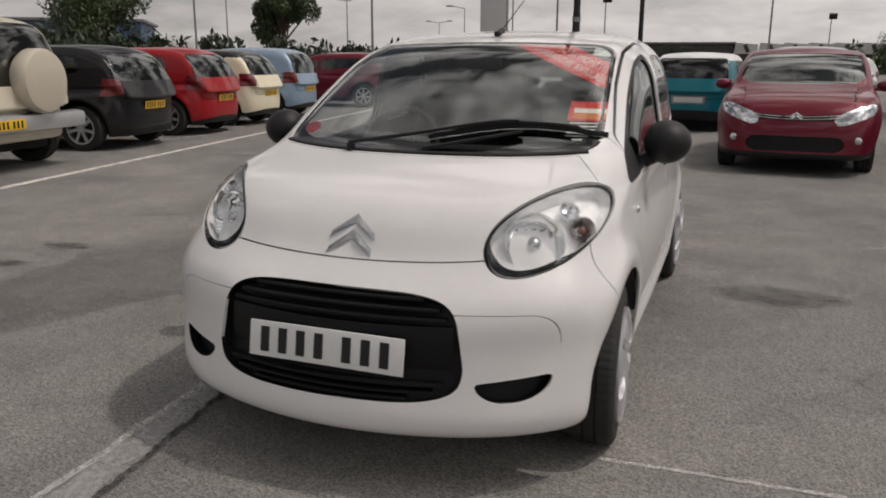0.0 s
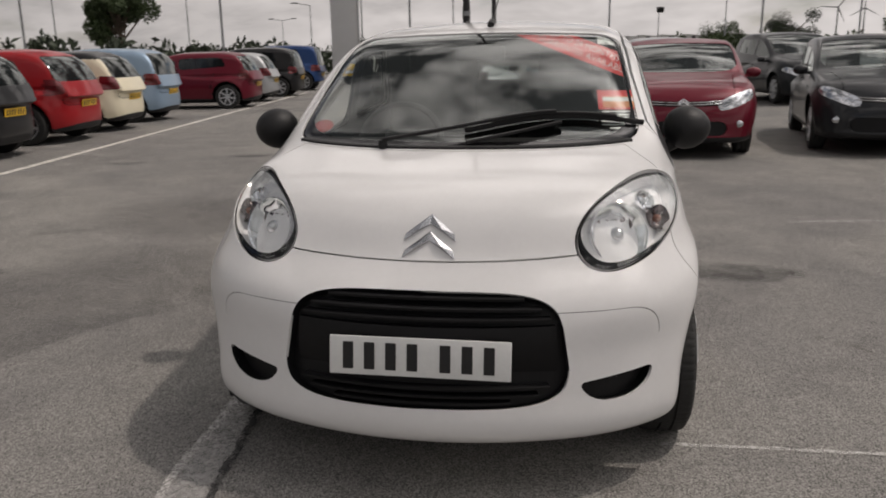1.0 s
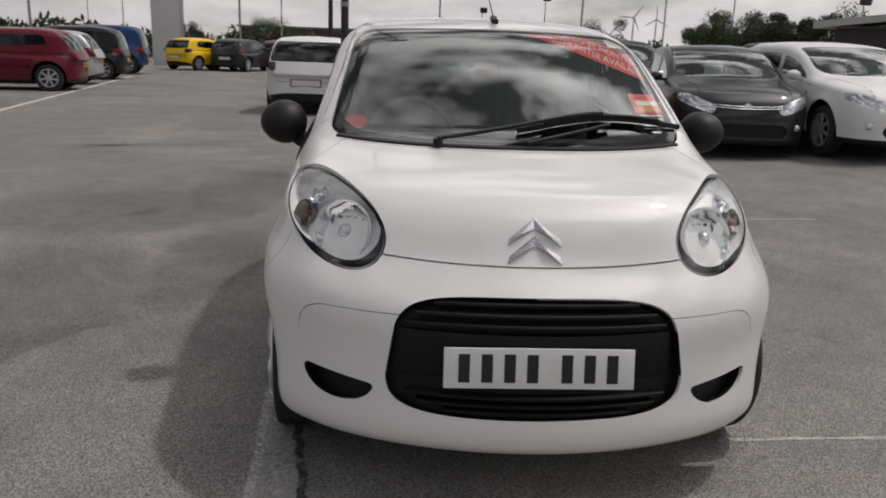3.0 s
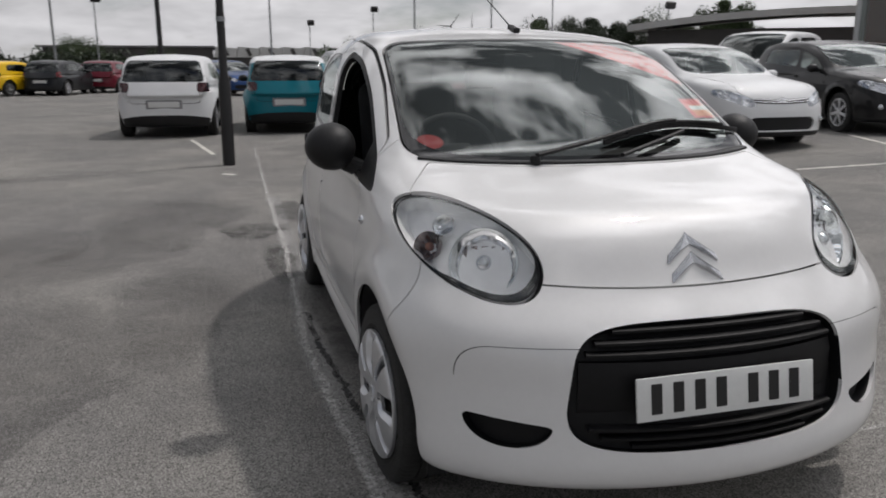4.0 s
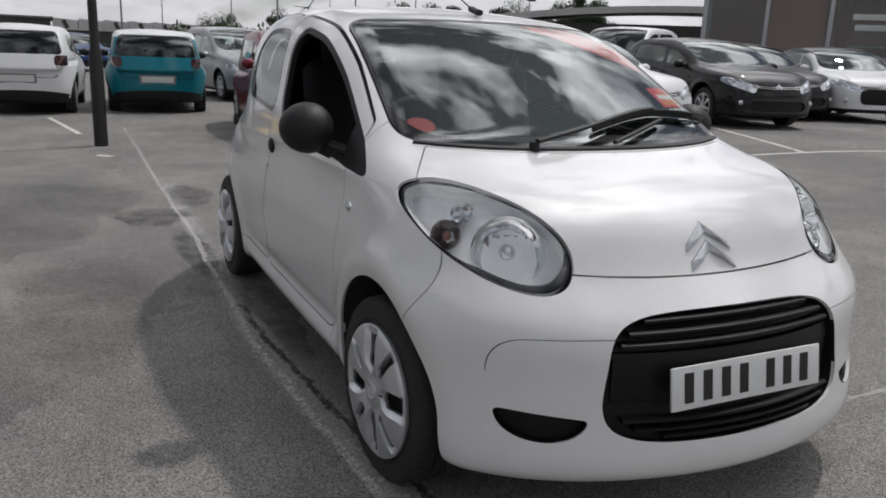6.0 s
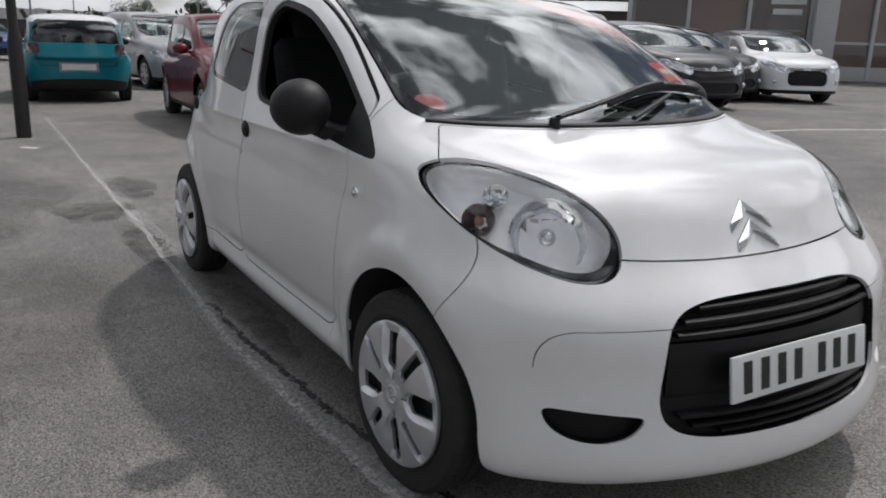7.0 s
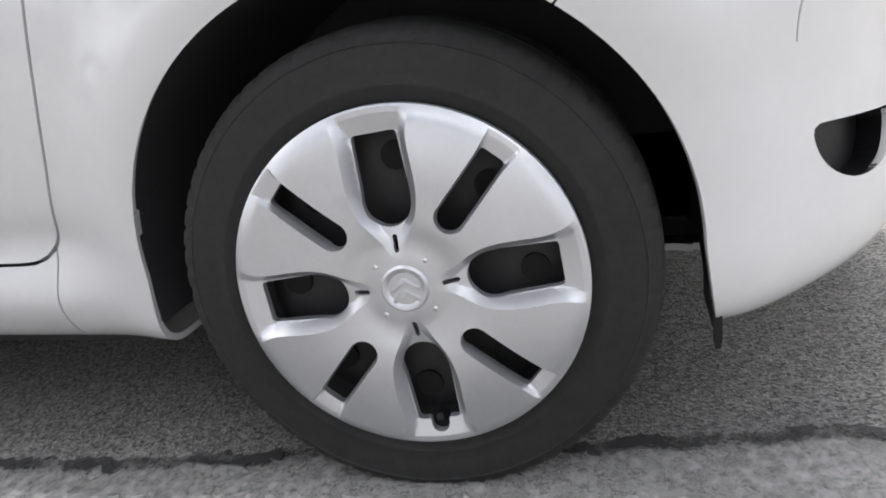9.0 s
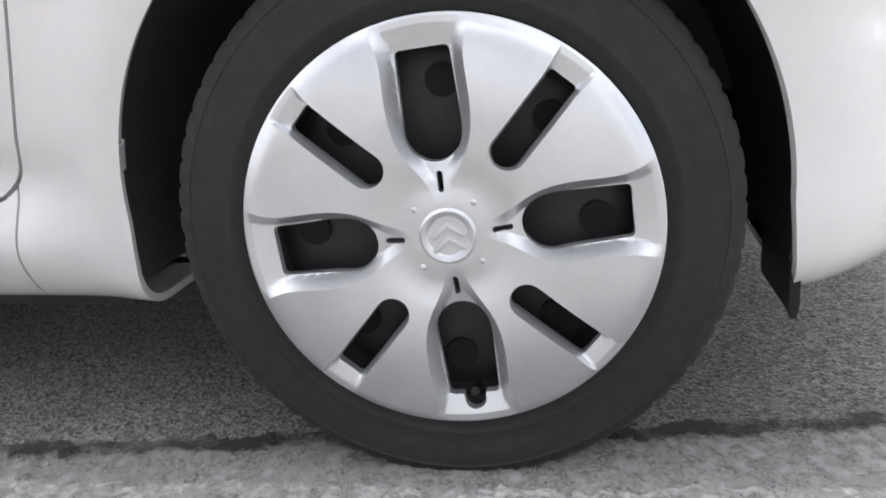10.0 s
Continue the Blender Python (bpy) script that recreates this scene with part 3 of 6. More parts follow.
def carve(s):
    """The triangles of a parked car's body and what each belongs to."""
    if s.cache:
        return s.cache
    shape = s.shape
    p, t = shape.mesh(s.grid, heart=(0, (s.front + s.back) / 2, 0.62), reach=(0.8, (s.back - s.front) / 2, 0.62))
    fields = {
        "windscreen": windscreen_field(s),
        "side_window": side_field(s, s.side[0], s.side[1], 0.15, 0.11),
        "rear_side_window": side_field(s, s.side[1] + 0.09, s.side[2], 0.15, 0.11, -0.45),
        "rear_window": rear_field(s),
        "headlight": lambda q: np.where(q[:, 1] < s.front + 0.75, oval(q, *s.lamp, 3.2), 1.0),
        "tail_light": lambda q: np.where(q[:, 1] > s.back - 0.34, oval(q, *s.tail, 4.0), 1.0),
        "lower_intake": lambda q: np.where(q[:, 1] < s.front + 0.4, smax(np.abs(q[:, 0]) - s.mouth[0], np.abs(q[:, 2] - s.mouth[1]) - s.mouth[2], 0.12), 1.0),
        "upper_grille": lambda q: np.where(q[:, 1] < s.front + 0.4, smax(np.abs(q[:, 0]) - 0.42, np.abs(q[:, 2] - 0.655 - 0.10 * q[:, 0] ** 2) - 0.032, 0.03), 1.0),
        "valance": lambda q: q[:, 2] - np.where(q[:, 1] > s.axles[1] + 0.4, s.skirt - 0.16 * np.abs(q[:, 0]) ** 3, 0.265),
        "panel_gap": lambda q: seams(s, q),
    }
    arch = lambda q: np.where(np.abs(q[:, 0]) > 0.45, np.minimum(*[np.hypot(q[:, 1] - a, q[:, 2] - shape.hub) - shape.arch for a in s.axles]), 1.0)
    p, t = cut(p, t, arch)
    for f in fields.values():
        p, t = cut(p, t, f)
    c = p[t].mean(1)
    kind = np.full(len(t), "body_shell", dtype="<U20")
    for k in reversed(list(fields)):
        kind[fields[k](c) < 0] = k
    kind[arch(c) < 0] = ""
    s.cache = p, t, kind
    return s.cache


def alloy_arrays(seg=60, spokes=7):
    bm = bmesh.new()
    lathe(bm, [(-0.055, 0.90), (-0.07, 0.97), (-0.07, 1.0), (-0.04, 1.0), (0.3, 0.93)], seg=seg)
    for k in range(spokes):
        m = pose(0, 0, 0, 360 / spokes * k, 0, 0)
        box(bm, (0.10, 0.20, 0.80), m @ Matrix.Translation((-0.01, 0, 0.50)), bevel=0.03)
    lathe(bm, [(-0.09, 0.0001), (-0.09, 0.12), (-0.06, 0.17), (0.02, 0.18)], seg=24)
    me = bpy.data.meshes.new("rim")
    bm.to_mesh(me)
    bm.free()
    me.shade_smooth()
    me.set_sharp_from_angle(angle=radians(35))
    me.materials.append(SILVER)
    return me


RIM = alloy_arrays()
TYRES = {}


def plain_wheel(parent, x, y, r, side):
    """A tyre and an alloy rim, shared meshes."""
    key = round(r, 3)
    if key not in TYRES:
        v, f = tyre_mesh(r, 0.19, r * 0.70, 64, False)
        me = bpy.data.meshes.new("tyre")
        me.from_pydata(v.tolist(), [], f)
        me.shade_smooth()
        me.materials.append(RUBBER)
        bm = lathe(bmesh.new(), [(-0.02, 0.0001), (-0.02, r * 0.69), (0.05, r * 0.69)], seg=32)
        md = bpy.data.meshes.new("brake_drum")
        bm.to_mesh(md)
        bm.free()
        md.materials.append(STEEL)
        TYRES[key] = me, md
    me, md = TYRES[key]
    hub = new("wheel")
    hub.parent = parent
    hub.matrix_basis = pose(x, y, r - 0.004, 0, 0, 0 if side < 0 else 180)
    a, b, d = new("tyre", me), new("rim", RIM), new("brake_drum", md)
    for o in (a, b, d):
        o.parent = hub
    b.matrix_basis = Matrix.Translation((-0.078, 0, 0)) @ Matrix.Diagonal((0.2, r * 0.695, r * 0.695, 1))
    return hub


def parked_car(s, mat, m, label, group="parked cars", roof=None, plate=None, glazing=None, lamps=True, bars=True, category="car"):
    """A car that stands in the park, with its panels, panes, lamps and wheels."""
    p, t, kind = carve(s)
    shape = s.shape
    car = thing("parked_car", m, label, category, group)
    glazing = glazing or PRIVACY
    c = p[t].mean(1)
    body = kind == "body_shell"
    high = body & (c[:, 2] > s.roof_z - 0.16) if roof else np.zeros(len(t), bool)
    panel("body_shell", p, t, body & ~high, mat, car, shape, rim=0.02)
    if roof:
        panel("roof_panel", p, t, high, roof, car, shape, rim=0.0, label="contrast painted roof")
    tagged(panel("panel_gap", p, t, kind == "panel_gap", DARK, car, shape, rim=0.0, inset=0.008), kind="stuff")
    panel("valance", p, t, kind == "valance", BLACK_PLASTIC, car, shape, rim=0.0)
    panel("windscreen", p, t, kind == "windscreen", SCREEN if glazing is not PRIVACY else glazing, car, shape, rim=0.0, inset=0.004)
    panel("rear_window", p, t, kind == "rear_window", glazing, car, shape, rim=0.0, inset=0.004)
    panel("lower_intake", p, t, kind == "lower_intake", GRILLE_BLACK, car, shape, rim=0.0, inset=0.02)
    panel("upper_grille", p, t, kind == "upper_grille", GRILLE_BLACK, car, shape, rim=0.0, inset=0.015)
    for sx in (-1, 1):
        on = c[:, 0] * sx > 0
        for k in ("side_window", "rear_side_window"):
            panel("side_window", p, t, (kind == k) & on, glazing, car, shape, rim=0.0, inset=0.004)
        panel("headlight", p, t, (kind == "headlight") & on, LAMP_CLEAR, car, shape, rim=0.02, inset=0.002, label="clear headlight")
        panel("tail_light", p, t, (kind == "tail_light") & on, s.tail_mat, car, shape, rim=0.02, inset=-0.004, label="dark red tail light")
        bm = ball(bmesh.new(), (0.10, 0.07, 0.068), pose(sx * (s.width + 0.07), s.cowl + 0.42, 0.99), 20, 12)
        box(bm, (0.10, 0.05, 0.04), pose(sx * (s.width - 0.02), s.cowl + 0.40, 0.95), bevel=0.01)
        part("door_mirror", bm, mat if bars else BLACK_PLASTIC, car)
        bm = box(bmesh.new(), (0.016, 0.14, 0.03), pose(sx * (s.width - 0.012), 0.12, 0.86), bevel=0.006)
        part("door_handle", bm, mat, car)
        for a in s.axles:
            plain_wheel(car, sx * (s.width - 0.115), a, s.radius, sx)
    part("underbody", box(bmesh.new(), (s.width * 1.30, s.back - s.front - 0.5, 0.5), pose(0, (s.front + s.back) / 2, 0.47), bevel=0.05), DARK, car)
    for x in (-0.36, 0.36):
        seat = box(bmesh.new(), (0.44, 0.14, 0.52), pose(x, 0.05, 0.98, -12), bevel=0.05)
        box(seat, (0.24, 0.09, 0.22), pose(x, 0.13, 1.27, -12), bevel=0.035)
        part("front_seat", seat, FABRIC, car)
    if bars:
        for z in (0.645, 0.672):
            pts = [(x, surface(shape, x, z + 0.10 * x * x) - 0.006, z + 0.10 * x * x) for x in np.linspace(-0.44, 0.44, 13)]
            part("chrome_bar", sweep(pts, (0.012, 0.013)), CHROME, car, "thin chrome grille bar")
        for z in (0.70, 0.672):
            yn = surface(shape, 0, z) - 0.012
            part("badge_chevron", sweep([(-0.07, yn + 0.008, z - 0.035), (0, yn, z + 0.012), (0.07, yn + 0.008, z - 0.035)], (0.014, 0.02)), CHROME, car, "chrome chevron")
        for sx in (-1, 1):
            x, z = sx * (s.width - 0.24), 0.42
            part("fog_lamp", ball(bmesh.new(), (0.05, 0.02, 0.042), pose(x, surface(shape, x, z), z), 16, 10), LAMP_CLEAR, car, "small round fog lamp")
    y = surface(shape, 0, 0.5) - 0.012
    yb = surface(shape, 0, 0.62, False) + 0.012
    if plate == "rear":
        number_plate(car, (0, yb, 0.62), (8, 180), PLATE_YELLOW, "yellow number plate")
    elif plate == "plain":
        yb = surface(shape, 0, 0.585, False)
        part("plate_recess", box(bmesh.new(), (0.60, 0.02, 0.15), pose(0, yb - 0.002, 0.585, -4), bevel=0.008), P_SHADE, car, "grey plate surround")
        part("plate_panel", box(bmesh.new(), (0.52, 0.01, 0.10), pose(0, yb + 0.009, 0.585, -4), bevel=0.003), PLATE_WHITE, car, "blank pale plate panel")
    elif plate == "front":
        number_plate(car, (0, y, 0.5), (-6, 0), PLATE_WHITE, "white number plate")
    part("wiper", box(bmesh.new(), (0.36, 0.012, 0.02), pose(0.05, s.back - 0.12, 1.02, 0, 14, 0), bevel=0.004), BLACK_PLASTIC, car)
    return car


# ---- ground ----
def asphalt():
    m = bpy.data.materials.new("asphalt")
    m.use_nodes = True
    n, l = m.node_tree.nodes, m.node_tree.links
    b = n["Principled BSDF"]
    tc = n.new("ShaderNodeTexCoord")

    def noise_at(scale, detail=6.0, rough=0.6, dist=0.0):
        t = node(n, "ShaderNodeTexNoise", i_Scale=scale, i_Detail=detail, i_Roughness=rough, i_Distortion=dist)
        l.new(tc.outputs["Object"], t.inputs["Vector"])
        return t.outputs[0]

    def ramp_of(v, a, b2, c0, c1):
        r = n.new("ShaderNodeValToRGB")
        r.color_ramp.elements[0].position, r.color_ramp.elements[1].position = a, b2
        r.color_ramp.elements[0].color, r.color_ramp.elements[1].color = (*c0, 1), (*c1, 1)
        l.new(v, r.inputs[0])
        return r.outputs[0]

    def times(a, b2, blend="MULTIPLY", f=1.0):
        x = n.new("ShaderNodeMix")
        x.data_type, x.blend_type = "RGBA", blend
        x.inputs["Factor"].default_value = f
        l.new(a, x.inputs["A"])
        l.new(b2, x.inputs["B"])
        return x.outputs["Result"]
    v = n.new("ShaderNodeTexVoronoi")
    v.inputs["Scale"].default_value = 240
    l.new(tc.outputs["Object"], v.inputs["Vector"])
    stones = ramp_of(v.outputs["Color"], 0.12, 0.95, (0.070, 0.069, 0.067), (0.385, 0.376, 0.364))
    c = times(stones, ramp_of(noise_at(420, 3), 0.3, 0.7, (0.72, 0.72, 0.72), (1.22, 1.22, 1.22)))
    c = times(c, ramp_of(noise_at(0.45, 7, 0.62, 0.6), 0.32, 0.68, (0.74, 0.74, 0.75), (1.16, 1.14, 1.10)))
    c = times(c, ramp_of(noise_at(2.2, 8, 0.65, 0.8), 0.34, 0.6, (0.84, 0.84, 0.84), (1.06, 1.06, 1.05)))
    c = times(c, ramp_of(noise_at(0.9, 5, 0.5, 2.2), 0.66, 0.74, (1, 1, 1), (0.72, 0.71, 0.70)))
    l.new(c, b.inputs["Base Color"])
    b.inputs["Roughness"].default_value = 0.86
    b.inputs["Specular IOR Level"].default_value = 0.35
    u = node(n, "ShaderNodeBump", i_Strength=0.6, i_Distance=0.004)
    l.new(v.outputs["Distance"], u.inputs["Height"])
    u2 = node(n, "ShaderNodeBump", i_Strength=0.35, i_Distance=0.01)
    l.new(noise_at(55, 6), u2.inputs["Height"])
    l.new(u.outputs[0], u2.inputs["Normal"])
    l.new(u2.outputs[0], b.inputs["Normal"])
    return m


def worn(name, colour, edge=0.5, scale=9.0, rough=0.8, soft=0.1, strength=1.0, fade=False):
    """Thin worn paint, damp, dust, or painted-in dimness: breaks up into see-through patches."""
    m = bpy.data.materials.new(name)
    m.use_nodes = True
    n, l = m.node_tree.nodes, m.node_tree.links
    b = n["Principled BSDF"]
    b.inputs["Base Color"].default_value = (*colour, 1)
    b.inputs["Roughness"].default_value = rough
    tc = n.new("ShaderNodeTexCoord")
    t = node(n, "ShaderNodeTexNoise", i_Scale=scale, i_Detail=9.0, i_Roughness=0.72)
    l.new(tc.outputs["Object"], t.inputs["Vector"])
    r = n.new("ShaderNodeMapRange")
    r.inputs[1].default_value, r.inputs[2].default_value, r.inputs[4].default_value = edge - soft, edge + soft, strength
    l.new(t.outputs[0], r.inputs[0])
    out = r.outputs[0]
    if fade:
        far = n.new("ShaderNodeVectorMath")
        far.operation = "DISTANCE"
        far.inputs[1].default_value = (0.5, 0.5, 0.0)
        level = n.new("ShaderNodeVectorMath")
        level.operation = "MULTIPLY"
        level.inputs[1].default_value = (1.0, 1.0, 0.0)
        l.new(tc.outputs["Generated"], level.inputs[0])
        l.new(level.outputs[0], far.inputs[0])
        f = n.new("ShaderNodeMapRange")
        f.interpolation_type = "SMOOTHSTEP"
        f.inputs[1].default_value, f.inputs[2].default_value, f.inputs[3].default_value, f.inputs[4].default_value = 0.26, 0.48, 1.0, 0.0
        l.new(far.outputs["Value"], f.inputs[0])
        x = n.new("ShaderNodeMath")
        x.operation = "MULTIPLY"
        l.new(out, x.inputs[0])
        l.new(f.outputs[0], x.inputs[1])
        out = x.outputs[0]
    l.new(out, b.inputs["Alpha"])
    return m


ASPHALT = asphalt()
LINE_WHITE = worn("worn_white_line", (0.62, 0.60, 0.55), 0.40)
LINE_FAINT = worn("faint_worn_line", (0.60, 0.59, 0.57), 0.48, 55, 0.88, 0.16, 0.75)
CRACK = worn("dark_joint", (0.03, 0.03, 0.03), 0.46, 11)
DAMP = worn("damp_asphalt", (0.05, 0.048, 0.046), 0.47, 7.0, 0.6, 0.18, 0.62, True)
# darker asphalt tone, strengthened to paint in dimmer light on this ground
DULL_SHADE = worn("dull_and_dimmed_asphalt", (0.07, 0.068, 0.066), 0.42, 1.6, 0.7, 0.32, 0.34, True)
PALE = worn("pale_asphalt_dust", (0.42, 0.415, 0.405), 0.45, 45, 0.88, 0.2, 0.72)



def rise(x, y):
    """The height of the ground: level about the white car, a little higher towards the showroom."""
    u = min(max((x - 3.6) / 4.4, 0), 1)
    return 0.20 * u * u * (3 - 2 * u)


xs = [-900, -300, -100, -40, -20, -10, -5, 0, 3.6] + [3.6 + 4.4 * k / 16 for k in range(1, 17)] + [12, 20, 40, 100, 300, 900]
ys = [-900, -300, -100, -40, -20, -10, -5, 0, 5, 10, 20, 40, 100, 300, 900]
pts = np.array([(a, b, rise(a, b)) for a in xs for b in ys], float)
n = len(ys)
faces = [(i * n + j, (i + 1) * n + j, (i + 1) * n + j + 1, i * n + j + 1) for i in range(len(xs) - 1) for j in range(n - 1)]
ground = from_arrays("ground", pts, faces, ASPHALT, None, "grey weathered asphalt of a car park with stains")
tagged(ground, category="ground", kind="structure")


def strip(name, a, b, width, mat, label, lift=0.004, wobble=0.0, n=40, category="marking"):
    """A thin painted or worn strip lying on the ground."""
    a, b = Vector((*a, 0)), Vector((*b, 0))
    d = (b - a).normalized()
    side = Vector((-d.y, d.x, 0))
    rng = random.Random(len(name) * 31 + int(a.x * 100))
    pts, faces, off = [], [], 0.0
    for i in range(n + 1):
        off = off * 0.8 + rng.uniform(-1, 1) * wobble
        w = width * (1 + rng.uniform(-0.25, 0.25) * (wobble > 0))
        q = a.lerp(b, i / n) + side * off
        q.z = lift + rise(q.x, q.y)
        pts += [q - side * w / 2, q + side * w / 2]
    for i in range(n):
        faces.append((2 * i, 2 * i + 1, 2 * i + 3, 2 * i + 2))
    ob = from_arrays(name, np.array([tuple(v) for v in pts]), faces, mat, None, label, smooth=False)
    return tagged(ob, category=category, kind="structure")


def patch(name, at, size, mat, label, lift=0.004, turn=0.0):
    rng = random.Random(int(at[0] * 77 + at[1] * 13))
    pts, n = [(at[0], at[1], lift)], 36
    for k in range(n):
        a = 2 * math.pi * k / n
        r = 1 + 0.22 * math.sin(3 * a + rng.random()) + rng.uniform(-0.1, 0.1)
        u, v = size[0] * r * math.cos(a), size[1] * r * math.sin(a)
        pts.append((at[0] + u * math.cos(turn) - v * math.sin(turn), at[1] + u * math.sin(turn) + v * math.cos(turn), lift))
    ob = from_arrays(name, np.array(pts), [(0, k + 1, (k + 1) % n + 1) for k in range(n)], mat, None, label, smooth=False)
    return tagged(ob, category="stain", kind="structure")


strip("bay_end_line", (-4.75, -4.2), (-9.9, 25.6), 0.11, LINE_WHITE, "long white painted line along a row of bays")
strip("bay_line", (-1.70, 10.9), (-1.33, 8.45), 0.07, LINE_WHITE, "short worn white bay line")
strip("bay_line", (-1.22, 6.25), (-1.08, 6.12), 0.08, LINE_WHITE, "small white paint dab by the pole")
WORN = [(-0.70, -2.7), (-0.80, -1.7), (-0.838, -1.2), (-0.862, -0.8), (-0.878, -0.35), (-0.90, 0.1), (-0.83, 1.9), (-0.80, 4.6), (-0.72, 9.4)]
for a, b in zip(WORN, WORN[1:]):
    strip("bay_line", a, b, 0.030, LINE_FAINT, "faint worn bay line beside the white car", 0.006, 0.004, 60)
strip("bay_line", (0.72, -1.345), (1.55, -1.32), 0.022, LINE_FAINT, "faint short worn line", 0.005, 0.004)
strip("bay_line", (2.0, 2.4), (3.1, 2.55), 0.05, LINE_FAINT, "faint worn line", 0.005, 0.004)
strip("bay_line", (5.2, 4.3), (11.5, 2.6), 0.09, LINE_WHITE, "white bay line in front of the parked row", 0.004)
strip("bay_line", (6.9, 3.9), (8.0, 6.6), 0.09, LINE_WHITE, "white bay line", 0.005)
JOINT = [(-0.50, -2.7), (-0.655, -1.66), (-0.705, -1.33), (-0.757, -0.92), (-0.795, -0.62), (-0.81, -0.3), (-0.838, 0.1), (-0.845, 0.55)]
for a, b in zip(JOINT, JOINT[1:]):
    strip("asphalt_joint", a, b, 0.026, CRACK, "dark cracked joint in the asphalt", 0.008, 0.005, 60, "joint")
BAND = [(-0.60, -2.7), (-0.735, -1.6), (-0.785, -1.15), (-0.825, -0.75), (-0.852, -0.3), (-0.87, 0.1), (-0.80, 1.9), (-0.76, 4.4)]
for a, b in zip(BAND, BAND[1:]):
    strip("pale_strip", a, b, 0.125, PALE, "pale dusty band in the asphalt along the joint", 0.004, 0.006, 50, "stain")
for at, size in (((-1.03, 2.8), (0.30, 0.36)), ((-0.64, 3.65), (0.22, 0.55)), ((-0.88, 1.75), (0.13, 0.62)), ((-0.72, 0.5), (0.12, 0.7)), ((1.38, 0.89), (0.42, 0.22)), ((-3.25, 0.34), (0.24, 0.13)), ((-3.2, -0.16), (0.16, 0.09)), ((-3.96, 6.17), (0.40, 0.16))):
    patch("damp_stain", at, size, DAMP, "dark damp stain on the asphalt")
# broad patches left of the car: part asphalt tone, part painted dimness
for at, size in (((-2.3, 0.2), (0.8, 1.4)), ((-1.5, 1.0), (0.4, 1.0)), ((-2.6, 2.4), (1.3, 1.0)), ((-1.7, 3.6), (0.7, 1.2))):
    patch("damp_stain", at, size, DULL_SHADE, "broad area of darker asphalt, deepened for dimmer light")
strip("asphalt_joint", (-3.7, 6.28), (-2.3, 6.85), 0.022, CRACK, "thin dark crack in the asphalt", 0.008, 0.006, 40, "joint")


# ---- the row of parked cars ----
HATCH = family(1.78, -2.13, 2.1, 1.0, -0.98, -0.12, 1.47)
MINI_HATCH = family(1.70, -1.98, 1.92, 0.97, -0.86, -0.05, 1.45, radius=0.305, tail_slope=0.16, tail_lamp=(0.665, 0.875, 0.098, 0.082, 0.0), blunt=4.2)
SMALL = family(1.63, -1.78, 1.74, 0.97, -0.86, -0.12, 1.46, radius=0.29, tail_slope=0.2)
TALL = family(1.72, -1.95, 1.88, 1.0, -1.08, -0.3, 1.53, radius=0.295, tail_slope=0.1)
PEOPLE = family(1.83, -2.25, 2.2, 1.08, -1.15, -0.2, 1.64, radius=0.32, tail_slope=0.12)
OFFROAD = family(1.80, -2.1, 2.0, 1.18, -0.85, -0.35, 1.78, radius=0.36, tail_slope=0.04, base=0.34, deck=1.1)
VAN = family(1.90, -2.3, 2.2, 1.15, -1.3, -0.45, 1.86, radius=0.32, tail_slope=0.02, deck=1.1, tumble=0.1)
MINI_HATCH.skirt, MINI_HATCH.tail_mat = 0.40, TAIL_DARK
WIDE_MOUTH = family(1.71, -1.98, 1.92, 0.97, -0.86, -0.05, 1.45, radius=0.305, tail_slope=0.16, blunt=4.2)
WIDE_MOUTH.mouth = (0.40, 0.49, 0.14)

P_BLACK = paint("black_car_paint", (0.007, 0.007, 0.008))
P_GREY = paint("dark_grey_car_paint", (0.022, 0.024, 0.027), 0.3)
P_RED = paint("red_car_paint", (0.30, 0.006, 0.010))
P_MAROON = paint("maroon_car_paint", (0.135, 0.006, 0.018), 0.2)
P_CREAM = paint("cream_car_paint", (0.72, 0.66, 0.50))
P_BLUE = paint("pale_blue_car_paint", (0.27, 0.37, 0.48), 0.45)
P_NAVY = paint("blue_car_paint", (0.012, 0.045, 0.15), 0.3)
P_YELLOW = paint("yellow_car_paint", (0.80, 0.50, 0.01))
P_TEAL = paint("teal_car_paint", (0.0, 0.155, 0.205), 0.15)
P_WHITE = paint("white_car_paint", (0.72, 0.73, 0.74))
P_SILVER = paint("silver_car_paint", (0.42, 0.43, 0.44), 0.5)
P_GOLD = paint("pale_gold_car_paint", (0.58, 0.53, 0.43), 0.3)

ROW = 8.4        # heading of the bays


def left_place(y, back):
    """Where a car of the angled row stands: its rear axle beside y along the row."""
    y = -3.76 + 0.93 * (y + 3.76)
    x = -7.74 - 0.19 * (y - 5.72)
    nose = Vector((-0.987, -0.16, 0))
    mid = Vector((x, y, 0)) + nose * back
    return pose(mid.x, mid.y, 0, 0, 0, -90 + 9.2)


def front_row(x, y, shape, turn=0.0):
    """A car whose front axle lies at x, y and whose nose points at the aisle."""
    a = radians(ROW + turn)
    d = -shape.axles[0]
    x, y = x - math.sin(a) * d, y + math.cos(a) * d
    return pose(x, y, rise(x, y), 0, 0, ROW + turn)


def rear_row(x, y, shape, turn=0.0):
    """A car whose rear axle lies at x, y and whose tail points at the aisle."""
    a = radians(ROW + turn)
    d = shape.axles[1]
    x, y = x - math.sin(a) * d, y + math.cos(a) * d
    return pose(x, y, rise(x, y), 0, 0, 180 + ROW + turn)


